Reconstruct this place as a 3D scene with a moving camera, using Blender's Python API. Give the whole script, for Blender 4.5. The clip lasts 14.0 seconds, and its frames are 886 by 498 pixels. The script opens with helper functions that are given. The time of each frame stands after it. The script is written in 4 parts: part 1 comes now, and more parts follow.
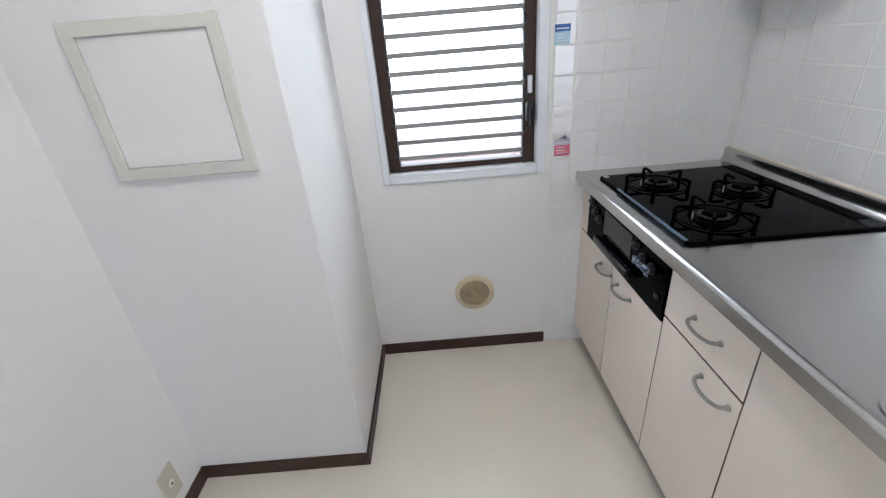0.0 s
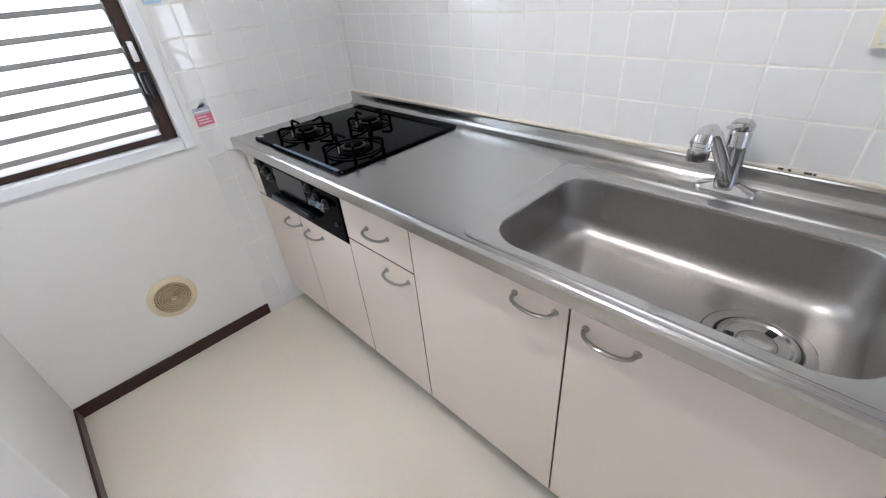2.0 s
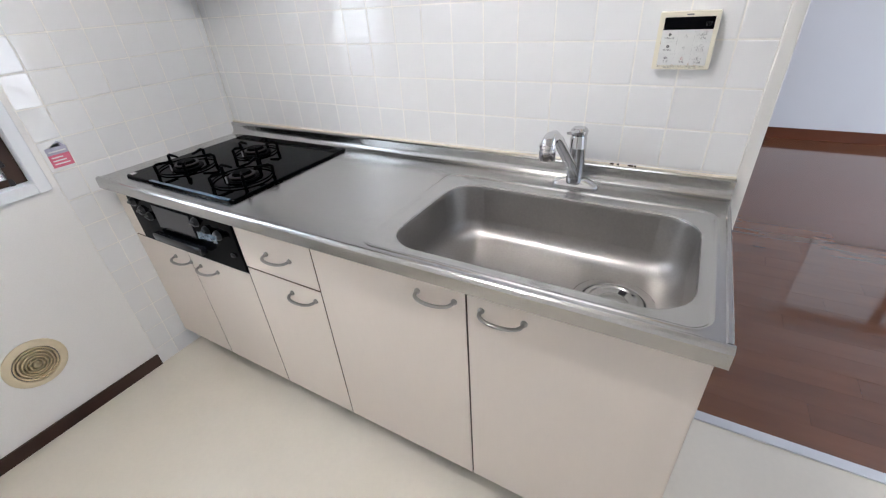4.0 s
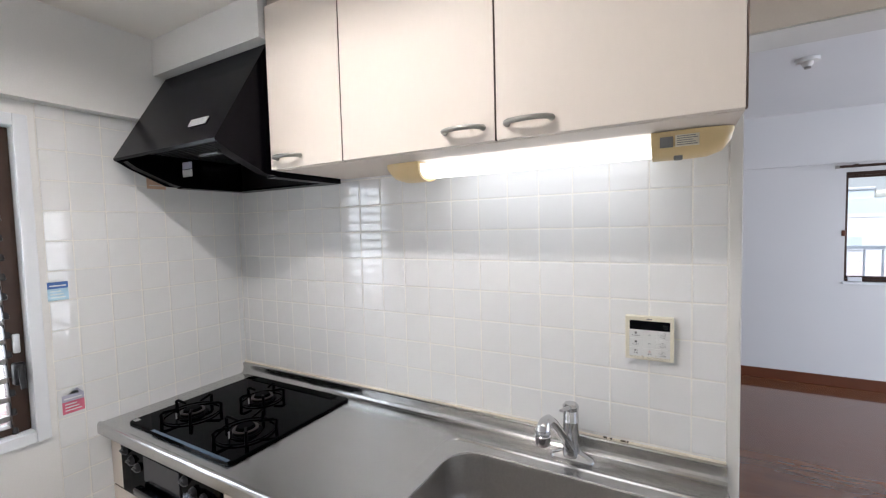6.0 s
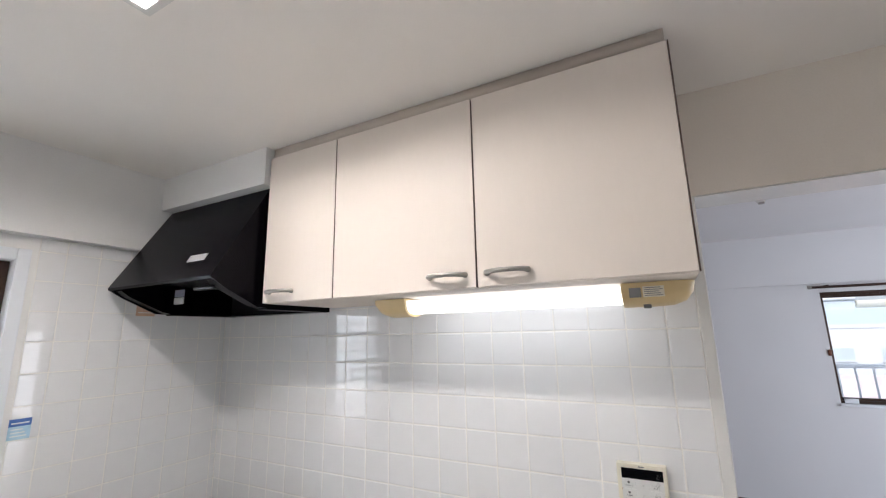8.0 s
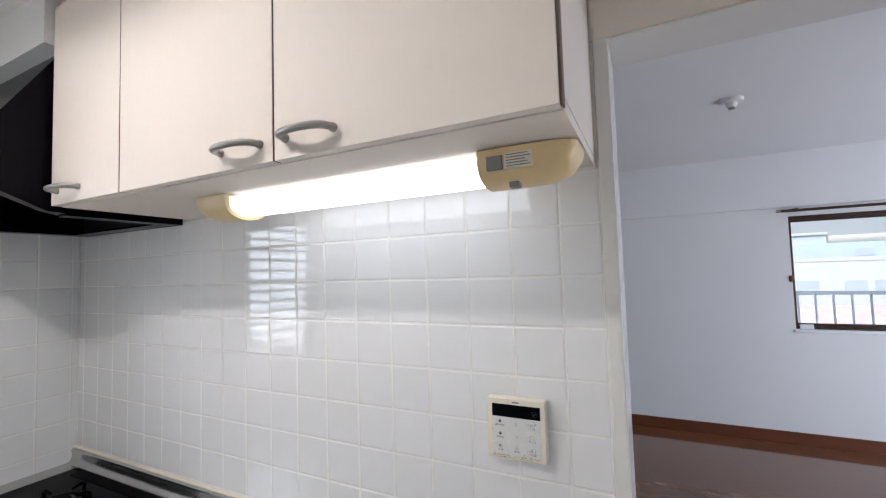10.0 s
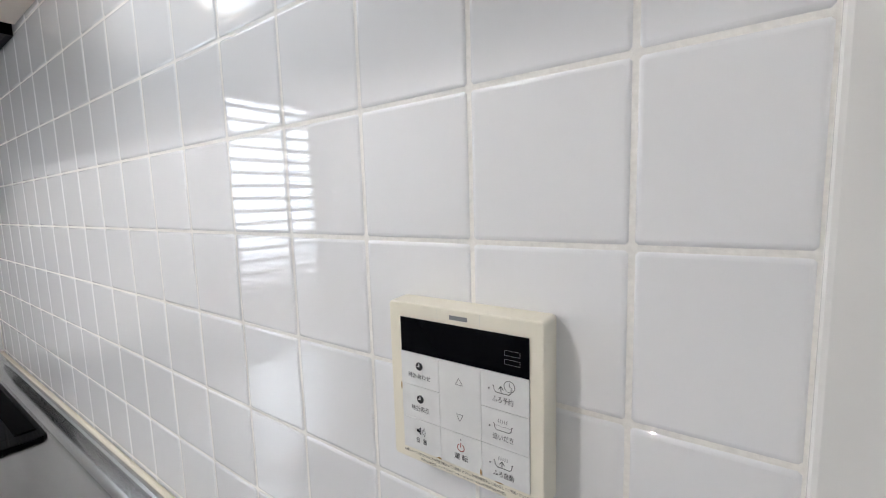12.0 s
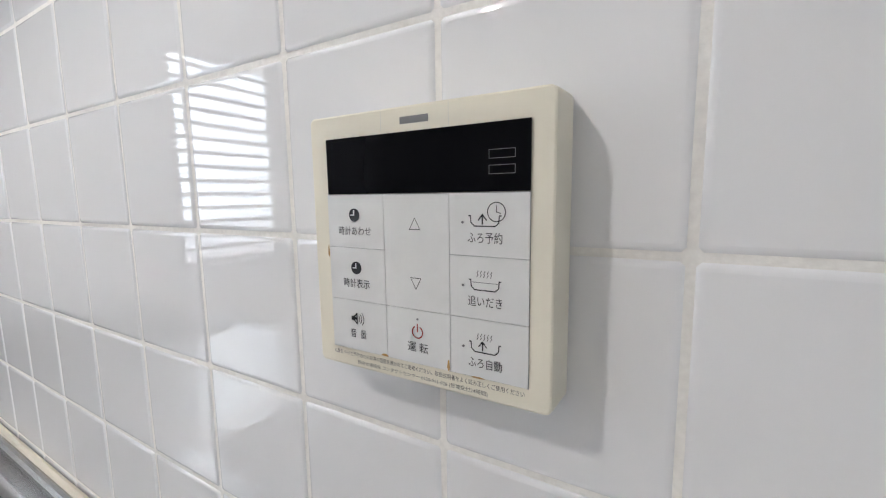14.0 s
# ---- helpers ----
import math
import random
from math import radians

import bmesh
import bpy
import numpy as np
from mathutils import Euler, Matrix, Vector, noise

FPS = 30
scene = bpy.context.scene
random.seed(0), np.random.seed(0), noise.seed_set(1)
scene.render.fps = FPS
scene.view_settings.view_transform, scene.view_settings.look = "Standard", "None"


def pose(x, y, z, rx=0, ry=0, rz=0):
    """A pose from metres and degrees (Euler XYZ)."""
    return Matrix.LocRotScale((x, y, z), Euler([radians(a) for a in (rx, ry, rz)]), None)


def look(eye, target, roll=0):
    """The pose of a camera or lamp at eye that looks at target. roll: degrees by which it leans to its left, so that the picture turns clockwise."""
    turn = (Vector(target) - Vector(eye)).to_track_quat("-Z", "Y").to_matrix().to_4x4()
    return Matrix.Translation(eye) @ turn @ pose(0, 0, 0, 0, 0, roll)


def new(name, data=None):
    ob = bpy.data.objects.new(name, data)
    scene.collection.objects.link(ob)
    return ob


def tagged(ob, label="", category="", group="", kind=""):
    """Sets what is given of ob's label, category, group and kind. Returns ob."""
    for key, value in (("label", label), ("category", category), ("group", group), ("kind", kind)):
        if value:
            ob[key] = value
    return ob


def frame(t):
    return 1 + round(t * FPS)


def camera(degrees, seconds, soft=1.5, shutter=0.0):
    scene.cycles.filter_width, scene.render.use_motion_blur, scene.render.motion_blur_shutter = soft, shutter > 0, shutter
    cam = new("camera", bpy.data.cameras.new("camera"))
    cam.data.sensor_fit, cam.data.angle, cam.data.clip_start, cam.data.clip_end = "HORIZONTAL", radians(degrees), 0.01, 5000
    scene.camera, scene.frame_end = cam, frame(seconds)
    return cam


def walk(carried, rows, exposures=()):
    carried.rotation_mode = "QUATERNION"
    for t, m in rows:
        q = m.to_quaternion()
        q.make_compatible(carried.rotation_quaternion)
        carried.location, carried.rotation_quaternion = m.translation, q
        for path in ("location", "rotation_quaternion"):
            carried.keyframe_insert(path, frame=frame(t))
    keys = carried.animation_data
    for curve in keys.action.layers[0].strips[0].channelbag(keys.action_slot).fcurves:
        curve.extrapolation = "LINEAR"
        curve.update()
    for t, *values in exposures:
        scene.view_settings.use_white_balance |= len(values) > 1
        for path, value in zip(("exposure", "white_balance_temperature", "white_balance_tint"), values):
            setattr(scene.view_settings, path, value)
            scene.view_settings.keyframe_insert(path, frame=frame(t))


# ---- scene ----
cam = camera(93.6, 14.0, soft=1.2)
PATH = [
    (0, (-1.141, -1.589, 1.315), (-1.144, 0.205, 0.432), -4.8),
    (0.5, (-1.092, -1.657, 1.307), (-0.709, 0.046, 0.331), -4.8),
    (1, (-1.068, -1.703, 1.296), (-0.349, -0.154, 0.256), -4.5),
    (1.5, (-1.116, -1.69, 1.288), (-0.17, -0.291, 0.217), -5.1),
    (2, (-1.113, -1.722, 1.293), (0.011, -0.492, 0.187), -5.5),
    (2.5, (-1.098, -1.782, 1.29), (0.143, -0.712, 0.144), -6.0),
    (2.7, (-1.11, -1.787, 1.287), (0.169, -0.781, 0.123), -5.9),
    (4.8, (-1.208, -1.785, 1.358), (0.387, -0.91, 0.527), -3.8),
    (5, (-1.216, -1.787, 1.382), (0.418, -0.889, 0.659), -3.4),
    (5.5, (-1.235, -1.791, 1.445), (0.475, -0.844, 1.02), -2.3),
    (6, (-1.246, -1.805, 1.496), (0.494, -0.825, 1.386), -1.5),
    (6.5, (-1.261, -1.819, 1.543), (0.472, -0.833, 1.695), -1.1),
    (7, (-1.285, -1.832, 1.576), (0.427, -0.86, 1.926), -1.1),
    (7.2, (-1.29, -1.835, 1.586), (0.415, -0.873, 1.993), -1.3),
    (9.3, (-1.084, -1.917, 1.544), (0.727, -1.118, 1.828), -2.2),
    (9.5, (-1.006, -1.954, 1.534), (0.807, -1.141, 1.763), -2.0),
    (10, (-0.833, -1.992, 1.497), (0.96, -1.112, 1.604), -1.8),
    (10.5, (-0.643, -1.968, 1.456), (1.092, -0.974, 1.426), -1.3),
    (11, (-0.44, -1.944, 1.416), (1.242, -0.876, 1.245), -1.4),
    (11.5, (-0.3, -1.941, 1.368), (1.304, -0.766, 1.157), -1.6),
    (12, (-0.239, -1.885, 1.308), (1.385, -0.74, 1.079), -1.7),
    (12.5, (-0.196, -1.857, 1.262), (1.449, -0.742, 1.039), -1.5),
    (13, (-0.166, -1.847, 1.22), (1.503, -0.767, 0.996), -1.3),
    (13.5, (-0.16, -1.841, 1.203), (1.536, -0.808, 0.962), -1.2),
    (14, (-0.163, -1.839, 1.202), (1.541, -0.823, 0.949), -0.8),
]
walk(cam, [(t, look(eye, target, roll)) for t, eye, target, roll in PATH], [(0.0, 0.53, 5950, 12), (1.0, 0.66, 6000, 13), (2.5, 0.80, 6050, 13), (5.0, 0.88, 6150, 13), (5.6, 0.72, 6200, 13), (7.0, 0.55, 6350, 14), (10.0, 0.44, 6150, 13.5), (11.0, 0.42, 6150, 13), (12.0, 0.60, 6150, 13), (14.0, 0.58, 6150, 13)])

# ---- world, sun, lamps ----
world = bpy.data.worlds.new("world")
scene.world = world
world.use_nodes = True
wn = world.node_tree.nodes
sky = wn.new("ShaderNodeTexSky")
sky.sky_type, sky.sun_disc = "NISHITA", False
sky.sun_elevation, sky.sun_rotation = radians(48), radians(-90)
world.node_tree.links.new(sky.outputs["Color"], wn["Background"].inputs["Color"])
wn["Background"].inputs["Strength"].default_value = 0.12

sun = new("sun", bpy.data.lights.new("sun", "SUN"))
sun.data.energy, sun.data.angle, sun.data.color = 3.4, radians(0.5), (1.0, 0.95, 0.88)
sun.matrix_world = look((-6, 0, 9), (2.1, 0, 0))

CEILING_LAMP, TUBE_LAMP, WINDOW_GLOW, SKY_GLOW = 430.0, 2.3, 5.6, 0.55

# daylight of the living room's balcony door, inferred behind the view
door_light = new("balcony_door_light", bpy.data.lights.new("balcony_door_light", "AREA"))
door_light.data.shape, door_light.data.size, door_light.data.size_y = "RECTANGLE", 2.4, 1.95
door_light.data.energy, door_light.data.color = 46.0, (0.86, 0.92, 1.0)
door_light.matrix_world = look((1.9, -5.28, 1.05), (1.9, 0, 1.05))
# fill light added at the kitchen's unseen south end, without a known source
south_fill = new("south_fill_light", bpy.data.lights.new("south_fill_light", "AREA"))
south_fill.data.shape, south_fill.data.size, south_fill.data.size_y = "RECTANGLE", 1.7, 1.9
south_fill.data.energy, south_fill.data.color = 5.0, (0.93, 0.96, 1.0)
south_fill.matrix_world = look((-1.05, -5.28, 1.05), (-1.05, 0, 1.05))


# ---- materials ----
def material(name, colour, rough=0.5, metal=0.0, vary=0.05, scale=6.0, bump=0.0, bump_scale=60.0, coat=0.0, rough_vary=0.0,
             stretch=(1, 1, 1), object_vary=0.0, fine=0.0, ior=1.45):
    """A principled material with two scales of variation in its colour, relief and gloss."""
    m = bpy.data.materials.new(name)
    m.use_nodes = True
    nt = m.node_tree
    n, l = nt.nodes, nt.links
    p = n["Principled BSDF"]
    p.inputs["Roughness"].default_value, p.inputs["Metallic"].default_value, p.inputs["IOR"].default_value = rough, metal, ior
    p.inputs["Coat Weight"].default_value, p.inputs["Coat Roughness"].default_value = coat, 0.06
    coord = n.new("ShaderNodeTexCoord")
    mapping = n.new("ShaderNodeMapping")
    mapping.inputs["Scale"].default_value = stretch
    l.new(coord.outputs["Object"], mapping.inputs["Vector"])
    big = n.new("ShaderNodeTexNoise")
    big.inputs["Scale"].default_value, big.inputs["Detail"].default_value = scale, 5.0
    l.new(mapping.outputs["Vector"], big.inputs["Vector"])
    small = n.new("ShaderNodeTexNoise")
    small.inputs["Scale"].default_value, small.inputs["Detail"].default_value = bump_scale, 3.0
    l.new(mapping.outputs["Vector"], small.inputs["Vector"])
    ramp = n.new("ShaderNodeMapRange")
    ramp.inputs["From Min"].default_value, ramp.inputs["From Max"].default_value = 0.25, 0.75
    ramp.inputs["To Min"].default_value, ramp.inputs["To Max"].default_value = 1 - vary, 1 + vary
    l.new(big.outputs["Fac"], ramp.inputs["Value"])
    value = ramp.outputs["Result"]
    if fine:
        r2 = n.new("ShaderNodeMapRange")
        r2.inputs["From Min"].default_value, r2.inputs["From Max"].default_value = 0.3, 0.7
        r2.inputs["To Min"].default_value, r2.inputs["To Max"].default_value = 1 - fine, 1 + fine
        l.new(small.outputs["Fac"], r2.inputs["Value"])
        mul = n.new("ShaderNodeMath")
        mul.operation = "MULTIPLY"
        l.new(value, mul.inputs[0]), l.new(r2.outputs["Result"], mul.inputs[1])
        value = mul.outputs["Value"]
    if object_vary:
        info = n.new("ShaderNodeObjectInfo")
        r3 = n.new("ShaderNodeMapRange")
        r3.inputs["To Min"].default_value, r3.inputs["To Max"].default_value = 1 - object_vary, 1 + object_vary
        l.new(info.outputs["Random"], r3.inputs["Value"])
        mul = n.new("ShaderNodeMath")
        mul.operation = "MULTIPLY"
        l.new(value, mul.inputs[0]), l.new(r3.outputs["Result"], mul.inputs[1])
        value = mul.outputs["Value"]
    scaled = n.new("ShaderNodeVectorMath")
    scaled.operation = "SCALE"
    scaled.inputs[0].default_value = colour
    l.new(value, scaled.inputs["Scale"])
    l.new(scaled.outputs["Vector"], p.inputs["Base Color"])
    if rough_vary:
        rr = n.new("ShaderNodeMapRange")
        rr.inputs["From Min"].default_value, rr.inputs["From Max"].default_value = 0.3, 0.7
        rr.inputs["To Min"].default_value, rr.inputs["To Max"].default_value = max(0.02, rough - rough_vary), rough + rough_vary
        l.new(big.outputs["Fac"], rr.inputs["Value"])
        l.new(rr.outputs["Result"], p.inputs["Roughness"])
    if bump:
        b = n.new("ShaderNodeBump")
        b.inputs["Strength"].default_value, b.inputs["Distance"].default_value = 1.0, bump
        l.new(small.outputs["Fac"], b.inputs["Height"])
        l.new(b.outputs["Normal"], p.inputs["Normal"])
    return m


def glow(name, colour, strength):
    m = bpy.data.materials.new(name)
    m.use_nodes = True
    p = m.node_tree.nodes["Principled BSDF"]
    p.inputs["Base Color"].default_value = (*colour, 1)
    p.inputs["Emission Color"].default_value = (*colour, 1)
    p.inputs["Emission Strength"].default_value = strength
    p.inputs["Roughness"].default_value = 0.4
    return m


WALLPAPER = material("white_wallpaper", (0.81, 0.80, 0.785), 0.75, vary=0.02, scale=2.0, bump=0.0004, bump_scale=220, fine=0.015)
CEILING_PAPER = material("ceiling_paper", (0.87, 0.835, 0.79), 0.8, vary=0.02, scale=2.0, bump=0.0004, bump_scale=220)
PARTITION_PAPER = material("beige_wallpaper", (0.82, 0.755, 0.675), 0.75, vary=0.02, scale=2.0, bump=0.0004, bump_scale=220, fine=0.015)
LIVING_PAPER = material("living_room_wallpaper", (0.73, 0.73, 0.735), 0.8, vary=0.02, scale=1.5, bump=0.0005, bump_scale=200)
VINYL = material("cream_vinyl_floor", (0.75, 0.70, 0.605), 0.27, vary=0.055, scale=2, bump=0.00006, bump_scale=60, fine=0.012)
SKIRT = material("dark_brown_skirting", (0.040, 0.016, 0.010), 0.4, vary=0.2, scale=4, bump=0.0002, bump_scale=80, stretch=(1, 1, 6))
SKIRT_RED = material("reddish_brown_skirting", (0.13, 0.040, 0.018), 0.35, vary=0.2, scale=3, bump=0.0002, bump_scale=60)
WOOD = material("brown_wood_flooring", (0.140, 0.052, 0.022), 0.085, vary=0.14, scale=2.0, bump=0.00003, bump_scale=5, coat=0.55,
                rough_vary=0.02, stretch=(4, 0.7, 4), object_vary=0.10, fine=0.04, ior=1.48)
TILE = material("white_glazed_tile", (0.80, 0.80, 0.80), 0.012, vary=0.012, scale=9, bump=0.000006, bump_scale=12, object_vary=0.012, ior=1.6)
GROUT = material("cream_grout", (0.84, 0.82, 0.775), 0.85, vary=0.06, scale=14, bump=0.0003, bump_scale=300, fine=0.05)
LAMINATE = material("cream_laminate", (0.77, 0.695, 0.625), 0.6, vary=0.012, scale=2, bump=0.00003, bump_scale=90, stretch=(1, 1, 0.25), fine=0.006, ior=1.38)
CARCASS = material("beige_board", (0.60, 0.52, 0.45), 0.5, vary=0.04)
KICK = material("grey_plinth", (0.20, 0.185, 0.17), 0.5, vary=0.08, bump=0.0001)
DOOR_EDGE = material("brown_edge_band", (0.16, 0.105, 0.08), 0.5, vary=0.1)
# near-black, painted as shade inside door gaps; also the drain's dark seam
GAP = material("dark_shade_and_seam", (0.03, 0.018, 0.014), 0.6)
STEEL = material("brushed_stainless_steel", (0.51, 0.505, 0.495), 0.24, metal=1.0, vary=0.04, scale=5, bump=0.000012, bump_scale=240,
                 stretch=(7, 0.6, 1), fine=0.04, rough_vary=0.03)
BASIN = material("worn_stainless_steel", (0.42, 0.405, 0.39), 0.37, metal=1.0, vary=0.06, scale=4, bump=0.00002, bump_scale=150, fine=0.04)
CHROME = material("polished_chrome", (0.62, 0.62, 0.635), 0.07, metal=1.0, vary=0.02)
NICKEL = material("satin_nickel", (0.37, 0.355, 0.33), 0.30, metal=1.0, vary=0.05, scale=20)
GREY_HANDLE = material("grey_metal_handle", (0.36, 0.35, 0.32), 0.35, metal=0.8, vary=0.06, scale=20)
BLACK_GLASS = material("black_glass", (0.001, 0.001, 0.0013), 0.03, vary=0.2, ior=1.09)
BLACK_IRON = material("black_enamelled_iron", (0.0012, 0.0012, 0.0013), 0.5, vary=0.3, scale=30, bump=0.0002, bump_scale=200, ior=1.07)
BLACK_PLASTIC = material("black_plastic", (0.012, 0.012, 0.014), 0.3, vary=0.2, scale=20)
FILM = material("shiny_protective_film", (0.20, 0.27, 0.35), 0.14, metal=0.7, vary=0.35, scale=90)
GRILL_PANE = material("smoky_grill_pane", (0.030, 0.030, 0.034), 0.12, vary=0.2, scale=10)
GRILL_BLACK = material("glossy_black_handle", (0.004, 0.005, 0.008), 0.18, vary=0.2, scale=20)
BLUE_FILM = material("blue_tinted_strip", (0.13, 0.21, 0.30), 0.15, metal=0.8, vary=0.15, scale=15)
HOOD_BLACK = material("black_hood_enamel", (0.0025, 0.002, 0.0035), 0.24, vary=0.15, scale=8, bump=0.00003, bump_scale=200, ior=1.18)
HOOD_INSIDE = material("dark_hood_interior", (0.006, 0.006, 0.008), 0.55, vary=0.3)
BRONZE = material("dark_bronze_aluminium", (0.045, 0.024, 0.016), 0.38, metal=0.35, vary=0.12, scale=12)
CASING = material("white_window_casing", (0.80, 0.82, 0.85), 0.35, vary=0.02, scale=5)
WHITE_TRIM = material("white_painted_trim", (0.75, 0.74, 0.71), 0.22, vary=0.03, scale=6, bump=0.0002, bump_scale=90)
ALU = material("aluminium_strip", (0.70, 0.71, 0.73), 0.3, metal=0.6, vary=0.05)
SLAT_RAIL = material("grey_slat_rail", (0.30, 0.29, 0.28), 0.4, metal=0.2, vary=0.1)
YELLOWED = material("yellowed_plastic", (0.72, 0.55, 0.29), 0.35, vary=0.05, scale=8)
IVORY = material("ivory_plastic", (0.80, 0.755, 0.625), 0.35, vary=0.02, scale=20, bump=0.00006, bump_scale=500)
BEIGE = material("beige_vent_plastic", (0.66, 0.53, 0.33), 0.4, vary=0.05, scale=20)
VENT_RIM = material("pale_beige_plastic", (0.72, 0.62, 0.44), 0.4, vary=0.04, scale=20)
HATCH_FRAME = material("greenish_grey_frame", (0.68, 0.67, 0.61), 0.45, vary=0.03, scale=8)
SOCKET_MAT = material("beige_socket_plastic", (0.60, 0.56, 0.47), 0.4, vary=0.04)
BUTTON_FILM = material("white_button_film", (0.73, 0.73, 0.71), 0.28, vary=0.05, scale=60, bump=0.00012, bump_scale=120)
INK = material("black_print", (0.02, 0.02, 0.022), 0.5)
INK_GREY = material("grey_print", (0.20, 0.20, 0.20), 0.5)
INK_RED = material("red_print", (0.42, 0.04, 0.03), 0.5)
BURNT = material("burnt_brass", (0.022, 0.016, 0.015), 0.5, metal=0.4, vary=0.3, scale=60)
SEALANT = material("cream_sealant", (0.76, 0.70, 0.58), 0.5, vary=0.08, scale=10)
MOULD = material("dark_mould", (0.06, 0.045, 0.03), 0.8, vary=0.3, scale=200)
RUST = material("brown_stain", (0.45, 0.27, 0.10), 0.7, vary=0.3, scale=200)
DISPLAY = material("black_display", (0.002, 0.002, 0.003), 0.10, vary=0.1, ior=1.15)
PAPER_BLUE = material("blue_print", (0.05, 0.14, 0.42), 0.5, vary=0.1, scale=60)
PAPER_PALE = material("pale_blue_paper", (0.42, 0.62, 0.74), 0.5, vary=0.1, scale=60)
PAPER_PINK = material("pink_print", (0.66, 0.16, 0.24), 0.5, vary=0.12, scale=60)
PAPER_GREY = material("greyish_lilac_paper", (0.45, 0.45, 0.55), 0.5, vary=0.1, scale=60)
PAPER_TAN = material("tan_paper", (0.62, 0.42, 0.30), 0.6, vary=0.1, scale=40)
PAPER_WHITE = material("white_sticker_paper", (0.75, 0.75, 0.74), 0.5, vary=0.05, scale=60)
FACADE = material("pale_rendered_facade", (0.74, 0.75, 0.77), 0.8, vary=0.04, scale=0.6)
FACADE_YELLOW = material("pale_yellow_render", (0.76, 0.73, 0.64), 0.8, vary=0.04, scale=0.6)
# far blocks: distance haze mixed into these two colours
CLAD_BLUE = material("hazy_blue_cladding", (0.62, 0.72, 0.80), 0.7, vary=0.04, scale=0.4)
CLAD_GREY = material("hazy_grey_blue_render", (0.56, 0.62, 0.67), 0.8, vary=0.04, scale=0.4)
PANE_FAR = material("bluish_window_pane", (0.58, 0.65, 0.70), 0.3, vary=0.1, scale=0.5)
RAIL_PAINT = material("white_painted_railing", (0.84, 0.85, 0.86), 0.5, vary=0.05)
ROOF_RED = material("pale_red_roof_tile", (0.68, 0.56, 0.54), 0.8, vary=0.15, scale=4)
GROUND = material("grey_asphalt", (0.06, 0.06, 0.06), 0.9, vary=0.2, scale=2, bump=0.002)
COVER_GLOW = glow("lit_white_cover", (1.0, 0.98, 0.95), 1.1)
CEILING_GLOW = glow("lit_lamp_cover", (1.0, 0.95, 0.885), CEILING_LAMP)


def tube_cover():
    """A lit diffuser; its glow is set by facing, raised below and behind to light the tiles."""
    m = glow("lit_tube_cover", (0.97, 1.0, 1.0), TUBE_LAMP)
    n, l = m.node_tree.nodes, m.node_tree.links
    geo, dot, span = n.new("ShaderNodeNewGeometry"), n.new("ShaderNodeVectorMath"), n.new("ShaderNodeMapRange")
    dot.operation = "DOT_PRODUCT"
    dot.inputs[1].default_value = (0.55, 0.0, -0.835)
    l.new(geo.outputs["Normal"], dot.inputs[0]), l.new(dot.outputs["Value"], span.inputs["Value"])
    span.inputs["From Min"].default_value, span.inputs["From Max"].default_value = -0.4, 0.85
    span.inputs["To Min"].default_value, span.inputs["To Max"].default_value = 0.68, TUBE_LAMP
    l.new(span.outputs["Result"], n["Principled BSDF"].inputs["Emission Strength"])
    return m


TUBE_GLOW = tube_cover()


def frosted():
    """Frosted louvre glass: half of the light passes straight, half is scattered."""
    m = bpy.data.materials.new("frosted_louvre_glass")
    m.use_nodes = True
    n, l = m.node_tree.nodes, m.node_tree.links
    n.remove(n["Principled BSDF"])
    clear, soft, gloss = n.new("ShaderNodeBsdfTransparent"), n.new("ShaderNodeBsdfTranslucent"), n.new("ShaderNodeBsdfGlossy")
    clear.inputs["Color"].default_value = (0.93, 0.96, 0.97, 1)
    soft.inputs["Color"].default_value = (0.93, 0.95, 0.96, 1)
    gloss.inputs["Roughness"].default_value = 0.25
    a, b = n.new("ShaderNodeMixShader"), n.new("ShaderNodeMixShader")
    a.inputs["Fac"].default_value, b.inputs["Fac"].default_value = 0.15, 0.05
    l.new(clear.outputs[0], a.inputs[1]), l.new(soft.outputs[0], a.inputs[2])
    l.new(a.outputs[0], b.inputs[1]), l.new(gloss.outputs[0], b.inputs[2])
    l.new(b.outputs[0], n["Material Output"].inputs["Surface"])
    return m


def clear_glass():
    m = bpy.data.materials.new("clear_window_glass")
    m.use_nodes = True
    n, l = m.node_tree.nodes, m.node_tree.links
    n.remove(n["Principled BSDF"])
    clear, gloss, mix = n.new("ShaderNodeBsdfTransparent"), n.new("ShaderNodeBsdfGlossy"), n.new("ShaderNodeMixShader")
    clear.inputs["Color"].default_value = (0.95, 0.97, 0.98, 1)
    gloss.inputs["Roughness"].default_value = 0.02
    mix.inputs["Fac"].default_value = 0.06
    l.new(clear.outputs[0], mix.inputs[1]), l.new(gloss.outputs[0], mix.inputs[2])
    l.new(mix.outputs[0], n["Material Output"].inputs["Surface"])
    return m


